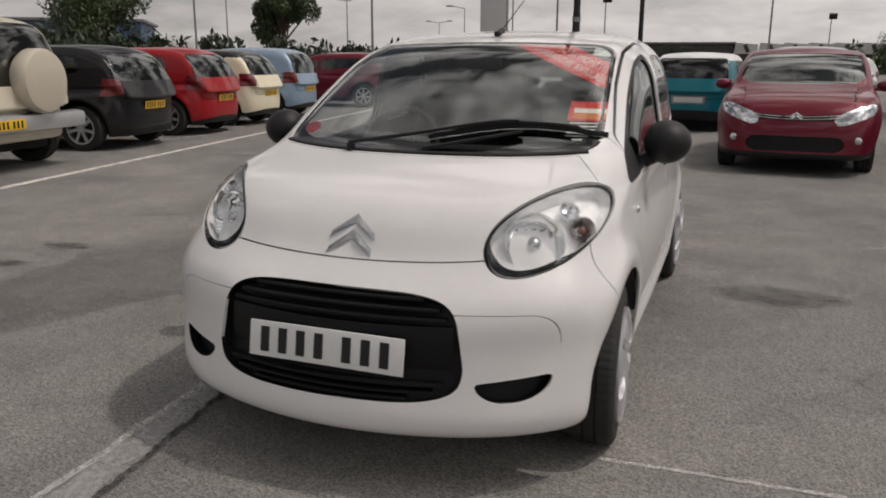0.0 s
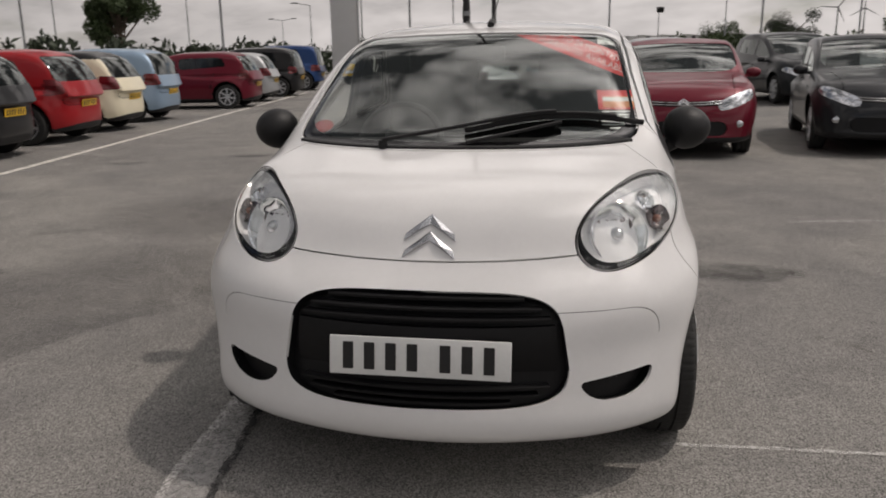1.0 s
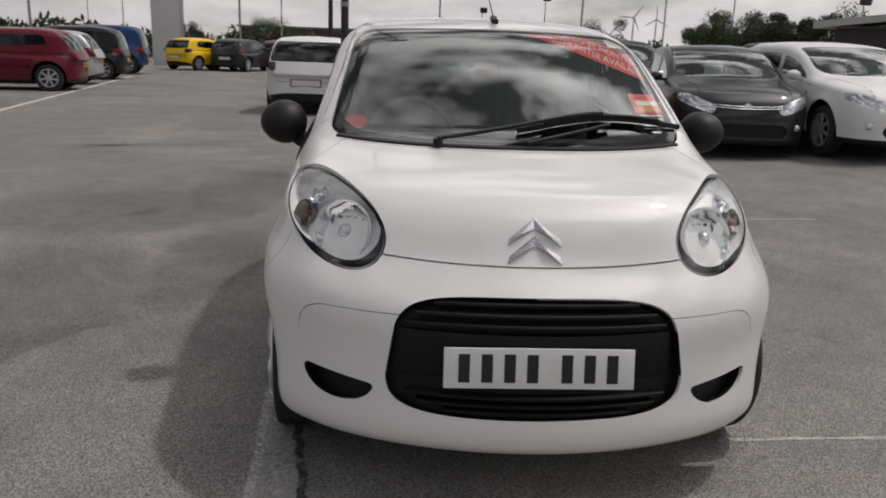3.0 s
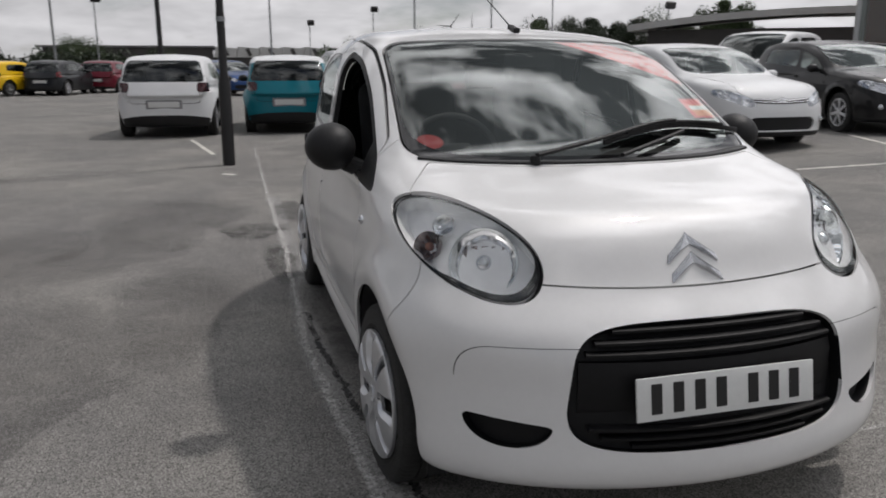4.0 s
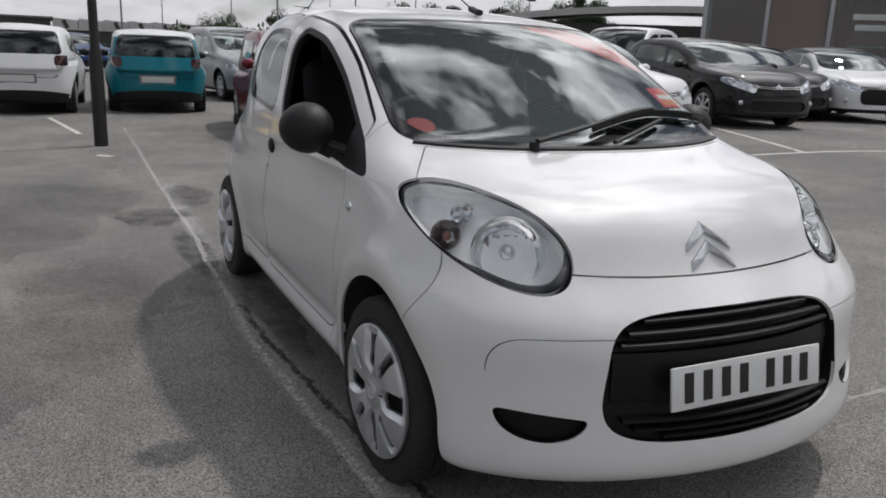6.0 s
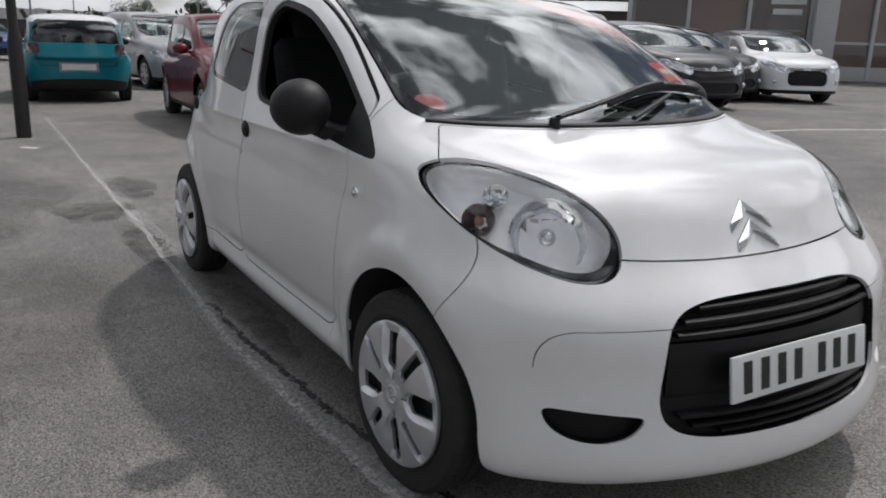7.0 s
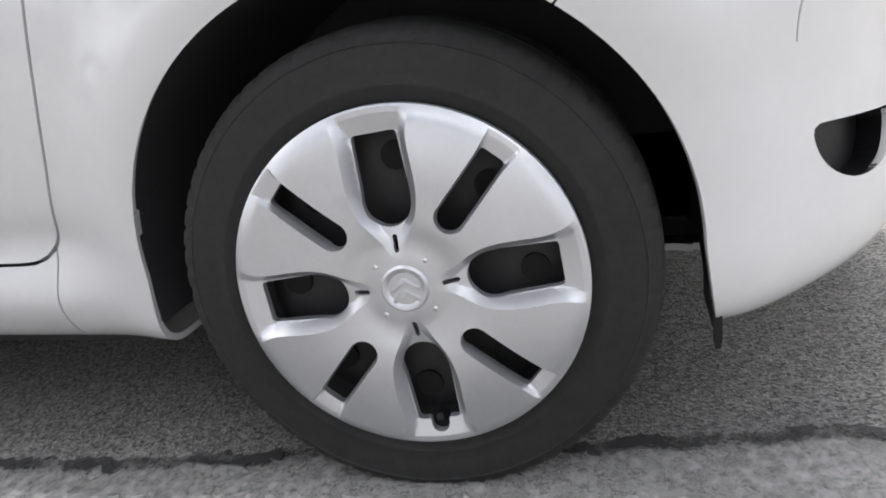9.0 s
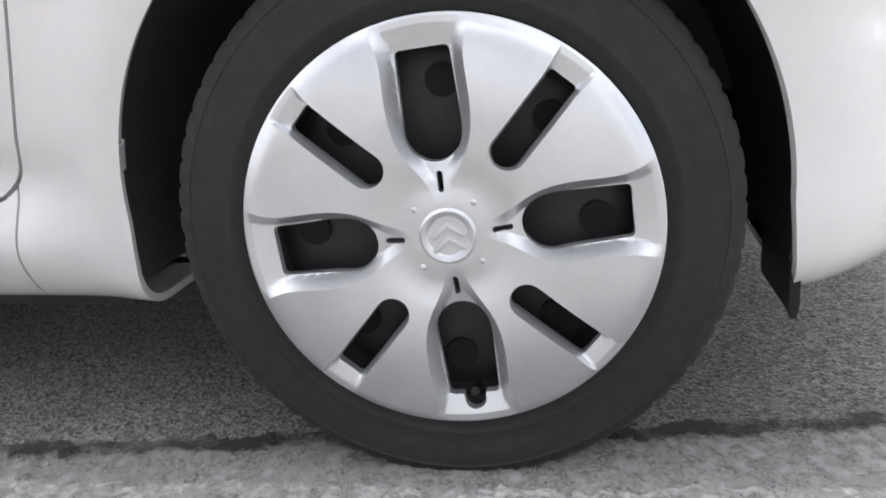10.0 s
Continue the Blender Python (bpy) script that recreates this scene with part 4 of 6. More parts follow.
offroad = parked_car(OFFROAD, P_GOLD, left_place(3.55, OFFROAD.axles[1]), "pale gold off-road car with a covered spare wheel", "angled row of parked cars", plate=None, bars=False)
bm = lathe(bmesh.new(), [(-0.11, 0.30), (-0.11, 0.34), (-0.07, 0.365), (0.07, 0.365), (0.105, 0.345), (0.12, 0.28), (0.125, 0.0001)], axis="y", seg=40, at=(-0.08, OFFROAD.back + 0.10, 1.02))
part("spare_wheel_cover", bm, P_GOLD, offroad, "rounded pale gold spare wheel cover")
part("rear_bumper", box(bmesh.new(), (1.66, 0.22, 0.2), pose(0, OFFROAD.back + 0.02, 0.56), bevel=0.06), P_SILVER, offroad, "silver rear bumper")
number_plate(offroad, (0.52, OFFROAD.back + 0.14, 0.56), (0, 180), PLATE_YELLOW, "yellow number plate")
parked_car(HATCH, P_BLACK, left_place(6.43, HATCH.axles[1]), "black hatchback with red tail lights", "angled row of parked cars", plate="rear", bars=False)
parked_car(HATCH, P_RED, left_place(8.95, HATCH.axles[1]), "bright red hatchback with a yellow plate", "angled row of parked cars", plate="rear", bars=False)
parked_car(SMALL, P_CREAM, left_place(11.15, SMALL.axles[1]), "small cream hatchback with a dark roof", "angled row of parked cars", roof=P_BLACK, plate="rear", bars=False)
parked_car(TALL, P_BLUE, left_place(13.6, TALL.axles[1]), "pale metallic blue tall hatchback", "angled row of parked cars", plate="rear", bars=False)
parked_car(HATCH, P_MAROON, pose(-10.3, 16.6, 0, 0, 0, -80.8), "dark red hatchback parked beside a gap", "angled row of parked cars", plate="rear", bars=False)
parked_car(SMALL, P_SILVER, pose(-10.6, 19.6, 0, 0, 0, -80.8), "small silver hatchback with a yellow plate", "angled row of parked cars", plate="rear", bars=False)
parked_car(PEOPLE, P_BLACK, pose(-11.4, 22.9, 0, 0, 0, -80.8), "tall black people carrier seen from behind", "angled row of parked cars", plate="rear", bars=False)
parked_car(OFFROAD, P_NAVY, pose(-12.0, 27.6, 0, 0, 0, -80.8), "tall dark blue off-road car", "angled row of parked cars", plate="rear", bars=False)
parked_car(MINI_HATCH, P_YELLOW, pose(-9.6, 35.2, 0, 0, 0, 150), "bright yellow hatchback across the aisle", "far parked cars", bars=False, plate="plain")
parked_car(HATCH, P_GREY, pose(-7.8, 35.6, 0, 0, 0, 165), "dark grey hatchback parked far off", "far parked cars", bars=False, plate="plain")
parked_car(HATCH, P_MAROON, pose(-6.2, 38.5, 0, 0, 0, 170), "dark red hatchback parked far off", "far parked cars", bars=False, plate="plain")
parked_car(SMALL, P_SILVER, pose(-3.6, 41, 0, 0, 0, 170), "pale silver small car far off", "far parked cars", bars=False, plate="plain")
parked_car(SMALL, P_YELLOW, pose(-1.6, 47, 0, 0, 0, 160), "bright yellow small car far off", "far parked cars", bars=False, plate="plain")
parked_car(HATCH, P_NAVY, pose(-0.75, 33, 0, 0, 0, 20), "dark blue hatchback parked far off", "far parked cars", bars=False, plate="plain")

parked_car(MINI_HATCH, P_WHITE, rear_row(-2.08, 12.0, MINI_HATCH, -13), "white hatchback with dark tail lights", "cars with their tails to the aisle", plate="plain", bars=False)
parked_car(MINI_HATCH, P_TEAL, rear_row(0.10, 12.35, MINI_HATCH, -13), "teal hatchback with a white roof", "cars with their tails to the aisle", roof=P_WHITE, plate="plain", bars=False)
parked_car(HATCH, P_MAROON, front_row(1.68, 6.95, HATCH, -12), "dark red hatchback with chrome grille bars", "cars with their noses to the aisle")
parked_car(HATCH, P_GREY, front_row(4.22, 7.15, HATCH, -17), "dark grey hatchback with chrome grille bars", "cars with their noses to the aisle", glazing=PANE)
parked_car(HATCH, P_WHITE, front_row(6.0, 6.45, HATCH, -8), "white hatchback with chrome grille bars", "cars with their noses to the aisle", glazing=PANE)
parked_car(HATCH, P_BLACK, front_row(9.1, 7.0, HATCH, -19), "black hatchback with chrome grille bars", "cars with their noses to the aisle", glazing=PANE)
parked_car(WIDE_MOUTH, P_WHITE, front_row(12.9, 7.7, WIDE_MOUTH, -36), "white hatchback with a black roof", "cars with their noses to the aisle", roof=P_BLACK)
parked_car(PEOPLE, P_SILVER, front_row(2.65, 15.5, PEOPLE), "silver people carrier with clear windows", "second row of parked cars", glazing=PANE)
parked_car(HATCH, P_WHITE, pose(3.0, 23.6, 0, 0, 0, -38), "white hatchback standing across the row", "second row of parked cars", glazing=PANE)
parked_car(PEOPLE, P_GREY, front_row(5.7, 16.2, PEOPLE), "grey people carrier behind a dark hatchback", "second row of parked cars")
parked_car(HATCH, P_SILVER, front_row(8.9, 17.0, HATCH), "silver grey hatchback behind the row", "second row of parked cars")
parked_car(PEOPLE, P_BLACK, front_row(11.5, 18.5, PEOPLE), "dark people carrier behind the row", "second row of parked cars")
parked_car(VAN, P_WHITE, pose(11.9, 14.0, 0.2, 0, 0, -60), "white panel van by the canopy", "second row of parked cars", bars=False)
parked_car(HATCH, P_BLACK, pose(11.6, 9.6, 0.2, 0, 0, -14), "black hatchback by the showroom", "second row of parked cars")
parked_car(MINI_HATCH, P_BLACK, pose(20.0, 13.6, 0.2, 0, 0, -10), "dark hatchback by the showroom", "second row of parked cars")


# ---- poles, sign pillar, buildings ----
POLE_BLACK = material("black_pole_paint", (0.012, 0.012, 0.013), rough=0.45, grain=0.2, size=30, stain=0.2, stain_size=3)
GALV = material("galvanised_steel", (0.30, 0.31, 0.32), rough=0.5, metal=0.6, grain=0.15, size=30, stain=0.15, stain_size=2)
PILLAR = material("pale_pillar_panel", (0.55, 0.56, 0.57), rough=0.4, grain=0.03, size=8, stain=0.06, stain_size=0.8)
CLAD_DARK = material("dark_cladding", (0.05, 0.047, 0.045), rough=0.7, grain=0.15, size=3, stain=0.2, stain_size=0.4)
CLAD_PALE = material("pale_cladding", (0.50, 0.50, 0.49), rough=0.6, grain=0.08, size=3, stain=0.12, stain_size=0.3)
CLAD_BLUE = material("blue_cladding", (0.04, 0.08, 0.16), rough=0.6, grain=0.1, size=3, stain=0.15, stain_size=0.3)
ROOF_GREY = material("roof_sheet", (0.16, 0.16, 0.165), rough=0.6, grain=0.1, size=3, stain=0.15, stain_size=0.4)
FRAME_GREY = material("grey_window_frame", (0.35, 0.36, 0.37), rough=0.45, metal=0.3, grain=0.08, size=10, stain=0.08, stain_size=1)
WARM_WALL = material("terracotta_wall", (0.55, 0.24, 0.19), rough=0.85, grain=0.12, size=12, stain=0.12, stain_size=1)
SHOP_GLASS = glass("shop_glass", (0.80, 0.83, 0.83), 1.2)


def polar(bearing, far, frm=(0.0, -3.7)):
    a = radians(bearing)
    return frm[0] + far * math.sin(a), frm[1] + far * math.cos(a)


pole = thing("lamp_pole", pose(-1.13, 7.12, 0), "black steel lamp pole with a thicker foot", "lamp post")
bm = lathe(bmesh.new(), [(0.0, 0.0001), (0.0, 0.078), (1.02, 0.076), (1.16, 0.052), (1.9, 0.05)], axis="z", seg=24)
part("pole_foot", bm, POLE_BLACK, pole)
part("pole_shaft", tube(bmesh.new(), (0, 0, 1.88), (0, 0, 8.0), 0.046, 0.036, 16), POLE_BLACK, pole)
part("pole_band", lathe(bmesh.new(), [(1.78, 0.0001), (1.78, 0.056), (1.84, 0.056), (1.84, 0.0001)], axis="z", seg=20), GALV, pole)
part("lamp_head", box(bmesh.new(), (0.5, 0.25, 0.14), pose(0, -0.1, 8.05), bevel=0.04), POLE_BLACK, pole)


def lamp_post(at, high, kind, r=0.06, mat=None):
    """A street lamp: one arm, two arms, or a flood head."""
    mat = mat or GALV
    post = thing("street_lamp", pose(*at, 0), "tall thin grey street lamp over the car park", "street lamp", "street lamps")
    part("post", tube(bmesh.new(), (0, 0, 0), (0, 0, high), r, r * 0.55, 10), mat, post)
    if kind == "two":
        for s in (-1, 1):
            part("arm", tube(bmesh.new(), (0, 0, high - 0.05), (s * 1.1, 0, high + 0.12), 0.035, 0.03, 8), mat, post)
            part("lantern", box(bmesh.new(), (0.55, 0.22, 0.12), pose(s * 1.35, 0, high + 0.15), bevel=0.04), mat, post)
    elif kind == "one":
        part("arm", tube(bmesh.new(), (0, 0, high - 0.05), (-1.1, 0, high + 0.15), 0.035, 0.03, 8), mat, post)
        part("lantern", box(bmesh.new(), (0.6, 0.22, 0.12), pose(-1.35, 0, high + 0.17), bevel=0.04), mat, post)
    elif kind == "flood":
        part("lantern", box(bmesh.new(), (0.55, 0.3, 0.4), pose(0.1, 0, high + 0.1, 20), bevel=0.05), POLE_BLACK, post)
    return post


for bearing, far, high, kind in ((-26.7, 62, 5.6, "two"), (-24.3, 36, 9.5, ""), (-18.6, 70, 5.6, "one"), (-11.5, 40, 9.5, ""), (-8.6, 52, 4.9, "flood"), (2.2, 46, 9.5, ""),
                                 (9.6, 62, 5.2, "flood"), (12.0, 44, 9.5, ""), (22.0, 60, 9.5, ""), (-36.5, 40, 9.5, ""), (-34.8, 58, 6.5, "one"), (5.3, 66, 4.4, "flood"),
                                 (17.6, 52, 9.5, ""), (-20.6, 95, 5.5, "two"), (29.5, 48, 4.4, "flood"), (-15.0, 55, 9.5, "")):
    lamp_post(polar(bearing, far), high, kind)
lamp_post(polar(-5.5, 34, (0, -3.8)), 10.0, "", 0.11, POLE_BLACK)

x, y = polar(-16.1, 47, (0.0, -3.8))
totem = thing("sign_pillar", pose(x, y, 0, 0, 0, 10), "tall pale grey sign pillar with dark edge", "sign")
part("pillar", box(bmesh.new(), (1.5, 0.45, 9.0), pose(0, 0, 4.5), bevel=0.03), PILLAR, totem)
part("edge_strip", box(bmesh.new(), (0.07, 0.47, 9.0), pose(0.79, 0, 4.5), bevel=0.01), FRAME_GREY, totem)
part("lettering_bar", box(bmesh.new(), (1.0, 0.02, 0.10), pose(-0.05, -0.235, 5.35), bevel=0.004), P_MAROON, totem)


def shed(name, at, turn, size, wall, label, roof="flat", panels=0):
    """A long low building with its roof, and bays along the wall."""
    b = thing(name, pose(*at, 0, 0, 0, turn), label, "building")
    w, d, h = size
    part("wall", box(bmesh.new(), (w, d, h), pose(0, d / 2, h / 2), bevel=0.05), wall, b)
    part("roof", box(bmesh.new(), (w + 0.6, d + 0.6, 0.25), pose(0, d / 2, h + 0.126), bevel=0.05), ROOF_GREY, b)
    return b


shed("warehouse", (-11.5, 105), 0, (20, 18, 3.4), CLAD_DARK, "long low dark warehouse far behind the cars")
works = thing("factory", pose(10.0, 105, 0), "pale factory with a sawtooth roof", "building")
part("wall", box(bmesh.new(), (23, 20, 2.2), pose(0, 10, 1.1), bevel=0.05), CLAD_DARK, works)
for k in range(8):
    bm = bmesh.new()
    x0 = -11.4 + k * 2.85
    v = [bm.verts.new(q) for q in ((x0, -0.2, 2.2), (x0 + 2.8, -0.2, 2.2), (x0 + 2.8, -0.2, 3.35), (x0 + 0.2, -0.2, 3.55), (x0, 20, 2.2), (x0 + 2.8, 20, 2.2), (x0 + 2.8, 20, 3.35), (x0 + 0.2, 20, 3.55))]
    for f in ((0, 1, 2, 3), (5, 4, 7, 6), (3, 2, 6, 7), (0, 3, 7, 4), (1, 5, 6, 2)):
        bm.faces.new([v[i] for i in f])
    roof_bay = part("roof_bay", bm, CLAD_PALE, works, smooth=False)
    part("roof_light", box(bmesh.new(), (0.45, 0.06, 1.0), pose(x0 + 1.5, -0.25, 2.85, 0, -25, 0), bevel=0.01), CLAD_DARK, roof_bay)
shed("blue_shed", polar(-52, 75), 35, (30, 12, 4.2), CLAD_BLUE, "blue clad shed behind the parked row")

# a dark canopy with a pale curved roof
canopy = thing("canopy_building", pose(*polar(40.5, 46), 0.2, 0, 0, -38), "dark low building under a pale curved roof", "building")
part("wall", box(bmesh.new(), (20, 8, 2.9), pose(0, 4, 1.45), bevel=0.05), CLAD_DARK, canopy)
bm = bmesh.new()
rows = []
for i in range(25):
    u = -11 + 22 * i / 24
    zz = 2.95 + 0.95 * (1 - (u / 12.5) ** 2)
    rows.append([bm.verts.new(q) for q in ((u, -0.6, zz), (u, 9, zz + 0.3), (u, 9, zz - 0.05), (u, -0.6, zz - 0.35))])
for a, b in zip(rows, rows[1:]):
    for k in range(4):
        bm.faces.new((a[k], b[k], b[(k + 1) % 4], a[(k + 1) % 4]))
bm.faces.new(rows[0])
bm.faces.new(reversed(rows[-1]))
bmesh.ops.recalc_face_normals(bm, faces=bm.faces)
part("roof", bm, CLAD_PALE, canopy, "pale curved roof edge")

# showroom with tall glazing
show = thing("showroom", pose(20.2, 20.2, 0.2, 0, 0, -44), "glazed car showroom with grey frames", "building")
part("back_wall", box(bmesh.new(), (26, 0.3, 5.5), pose(13, 3.6, 2.75)), WARM_WALL, show)
part("side_wall", box(bmesh.new(), (0.3, 7.0, 5.5), pose(0.15, 3.6, 2.75)), CLAD_PALE, show)
part("roof", box(bmesh.new(), (27, 8.5, 0.5), pose(13, 3.2, 5.75), bevel=0.05), FRAME_GREY, show)
part("showroom_floor", box(bmesh.new(), (26, 7, 0.06), pose(13, 3.5, 0.035)), CLAD_PALE, show)
for k in range(12):
    xk = 0.1 + k * 2.12
    w = part("window", box(bmesh.new(), (2.0, 0.02, 4.6), pose(xk + 1.06, 0.06, 2.85)), SHOP_GLASS, show)
    w.visible_shadow = False
    part("mullion", box(bmesh.new(), (0.13, 0.22, 5.4), pose(xk, 0, 2.75), bevel=0.01), PILLAR, show)
    part("stall_riser", box(bmesh.new(), (1.98, 0.16, 0.5), pose(xk + 1.06, 0, 0.28), bevel=0.01), CLAD_PALE, show)
    part("transom", box(bmesh.new(), (1.98, 0.1, 0.09), pose(xk + 1.06, 0, 1.35), bevel=0.008), PILLAR, show)
part("pillar", box(bmesh.new(), (0.75, 0.5, 5.45), pose(6.85, -0.42, 2.75), bevel=0.03), PILLAR, show, "broad pale pillar")
for k, wide, low, tall, mt in ((1, 1.8, 1.5, 3.2, WARM_WALL), (2, 0.45, 0.6, 4.0, P_MAROON), (3, 1.9, 1.2, 3.4, WARM_WALL), (4, 1.9, 1.2, 3.4, WARM_WALL), (6, 1.8, 1.2, 3.2, WARM_WALL)):
    part("poster_panel", box(bmesh.new(), (wide, 0.03, tall), pose(0.1 + k * 2.12 + (1.06 if wide > 1 else 0.5), 0.30, low + tall / 2), bevel=0.01), mt, show)
for k in range(3):
    part("shelf", box(bmesh.new(), (1.1, 0.3, 0.05), pose(0.1 + 2 * 2.12 + 1.35, 0.45, 1.2 + 0.55 * k), bevel=0.006), PILLAR, show)
for r in range(2):
    part("lettering_bar", box(bmesh.new(), (1.2 - 0.2 * r, 0.02, 0.20), pose(0.1 + 2 * 2.12 + 1.3, -0.02, 2.75 - 0.36 * r), bevel=0.004), PLATE_WHITE, show)


# far wind turbines
for bearing, far, high, turn in ((15.9, 300, 14.6, 35), (17.4, 320, 15.0, 0)):
    mill = thing("wind_turbine", pose(*polar(bearing, far), 0, 0, 0, -bearing), "distant pale three-bladed wind turbine", "wind turbine", "wind turbines")
    part("tower", tube(bmesh.new(), (0, 0, 0), (0, 0, high), 0.32, 0.2, 12), ROOF_GREY, mill)
    part("nacelle", box(bmesh.new(), (0.5, 1.5, 0.55), pose(0, 0.2, high + 0.2), bevel=0.15), ROOF_GREY, mill)
    for k in range(3):
        a = radians(turn + 120 * k)
        part("blade", tube(bmesh.new(), (0, -1.2, high + 0.2), (5.2 * math.sin(a), -1.2, high + 0.2 + 5.2 * math.cos(a)), 0.24, 0.08, 6), ROOF_GREY, mill)


# ---- trees and hedges ----
BARK = material("bark", (0.10, 0.075, 0.055), rough=0.9, grain=0.3, size=20, bump=0.5, bump_size=40, stain=0.2, stain_size=3)


def leaf_material(name, colour):
    m = material(name, colour, rough=0.6, grain=0.35, size=3.0, stain=0.35, stain_size=0.8)
    return m


LEAF = leaf_material("leaf_green", (0.055, 0.085, 0.030))
LEAF_DARK = leaf_material("dark_leaf_green", (0.030, 0.046, 0.022))


def leaves(rng, centres, spread, count, size):
    """Many small leaf blades about the given centres."""
    pts, faces = [], []
    for _ in range(count):
        c, r = rng.choice(centres)
        d = Vector((rng.gauss(0, 1), rng.gauss(0, 1), rng.gauss(0, 0.8)))
        d = d.normalized() * r * rng.random() ** 0.4
        q = Vector(c) + d * spread
        turn = Euler((rng.uniform(0, 6.3), rng.uniform(0, 6.3), rng.uniform(0, 6.3))).to_matrix()
        s = size * rng.uniform(0.6, 1.4)
        k = len(pts)
        for u, v, w in ((-s, 0, 0), (0, -s * 0.45, s * 0.15), (s, 0, 0), (0, s * 0.45, s * 0.15)):
            pts.append(tuple(q + turn @ Vector((u, v, w))))
        faces.append((k, k + 1, k + 2, k + 3))
    return np.array(pts), faces


def tree(at, high, wide, seed, mat, label, count=12000):
    rng = random.Random(seed)
    t = thing("tree", pose(*at, 0), label, "tree", "trees")
    bm = bmesh.new()
    tube(bm, (0, 0, 0), (0, 0, high * 0.55), 0.05 * wide, 0.025 * wide, 10)
    clumps = []
    for k in range(24):
        a, h = rng.uniform(0, 6.28), rng.uniform(0.18, 0.6) * high
        r = wide * rng.uniform(0.15, 0.48)
        tip = (r * math.cos(a), r * math.sin(a), min(h + rng.uniform(0.05, 0.38) * high, high * 0.93))
        tube(bm, (0, 0, h), tip, 0.018 * wide, 0.006 * wide, 6)
        clumps.append((tip, wide * rng.uniform(0.12, 0.26)))
    part("trunk", bm, BARK, t)
    p, f = leaves(rng, clumps, 1.0, count, high * 0.016)
    from_arrays("crown", p, f, mat, t, smooth=False)
    return t


for bearing, far, high, wide, dark in ((-42.6, 40, 5.6, 4.2, 0), (-30.9, 52, 7.4, 3.9, 0), (24.0, 62, 4.6, 3.4, 1), (25.6, 66, 5.2, 3.2, 1), (27.6, 62, 4.6, 3.0, 1), (30.3, 58, 4.6, 4.2, 0),
                                       (32.9, 62, 5.6, 3.0, 0), (34.4, 62, 5.8, 3.2, 0), (13.6, 70, 4.2, 3.6, 1), (22.6, 75, 5.4, 6.0, 1), (20.6, 60, 4.4, 3.0, 0), (-14.6, 75, 3.0, 3.0, 1), (-9.0, 80, 3.6, 4.4, 0),
                                       (9.2, 85, 4.0, 4.0, 0), (-4.2, 90, 3.2, 3, 1)):
    tree(polar(bearing, far), high, wide, int(bearing * 10) + 900, LEAF_DARK if dark else LEAF, "leafy tree at the edge of the car park")


def hedge(a, b, high, deep, seed, mat, count):
    rng = random.Random(seed)
    a, b = Vector((*a, 0)), Vector((*b, 0))
    n = int((b - a).length / 0.9)
    clumps = []
    for k in range(n + 1):
        q = a.lerp(b, k / n)
        h = high * rng.uniform(0.7, 1.1)
        for z in (0.2, 0.5, 0.8):
            clumps.append(((q.x + rng.uniform(-deep, deep), q.y + rng.uniform(-deep, deep), h * z), rng.uniform(0.5, 0.8) * deep))
    p, f = leaves(rng, clumps, 1.0, count, 0.22)
    ob = from_arrays("hedge", p, f, mat, None, "dense dark green hedge along the edge", smooth=False)
    return tagged(ob, category="hedge", kind="stuff")


hedge(polar(-62, 30), polar(-20, 62), 2.3, 1.1, 3, LEAF_DARK, 9000)
hedge(polar(-20, 64), polar(-6, 82), 2.2, 1.2, 4, LEAF_DARK, 5000)
hedge(polar(6.5, 84), polar(36, 72), 2.6, 1.3, 5, LEAF, 9000)
hedge(polar(9, 60), polar(22, 66), 2.2, 1.0, 6, LEAF, 5000)


# ---- the white car ----
BODY = Shape(**CITY_CAR)
CITY = Spec(BODY, (-1.113, -0.250), (-0.95, 0.105, 0.83), (0.856, 0.088), (1.0, 1.30, 0.56), None, None, screen=(0.652, 0.10))
car = thing("white_hatchback", Matrix(), "small white five-door hatchback with black mirrors and grille", "car")

GAP = 0.0022
ab = lambda p: np.abs(p[:, 0])
screen = windscreen_field(CITY)
side_front = side_field(CITY, -0.99, 0.105, 0.092, 0.055)
side_rear = side_field(CITY, 0.185, 0.83, 0.10, 0.078, -0.75)
back_glass = rear_field(CITY)


def arches(p):
    up = np.clip(p[:, 2] - 0.279, 0, 1)
    foot = 0.05 * np.clip(0.279 - p[:, 2], 0, 1)
    return np.where(ab(p) > 0.45, np.minimum(np.hypot(p[:, 1] + 1.150, up) - 0.325 - foot * 2, np.hypot(p[:, 1] - 1.165, up) - 0.325 - foot), 1.0)


def lamp_field(p):
    return np.where(p[:, 1] < -0.9, oval(p, 0.586, 0.774, 0.167, 0.1025, radians(24.4), 2.1) * (1 + 1.6 * np.clip((ab(p) - 0.65) / 0.08, 0, 1)), 1.0)


def grille_field(p):
    x, z = ab(p), p[:, 2]
    half = 0.418 - 0.16 * np.clip(z - 0.40, 0, 1)
    g = (((x / half) ** 5 + np.abs((z - 0.455) / 0.157) ** 5) ** 0.2 - 1) * 0.157
    return np.where(p[:, 1] < -1.3, g, 1.0)


def fog_field(p):
    x, z = ab(p), p[:, 2]
    low = ((np.abs((x - 0.550) / 0.105) ** 2.2 + np.abs((z - 0.379) / 0.078) ** 2.2) ** (1 / 2.3) - 1) * 0.076
    return np.where(p[:, 1] < -1.2, smax(low, z - 0.362 - 0.11 * (x - 0.47), 0.014), 1.0)


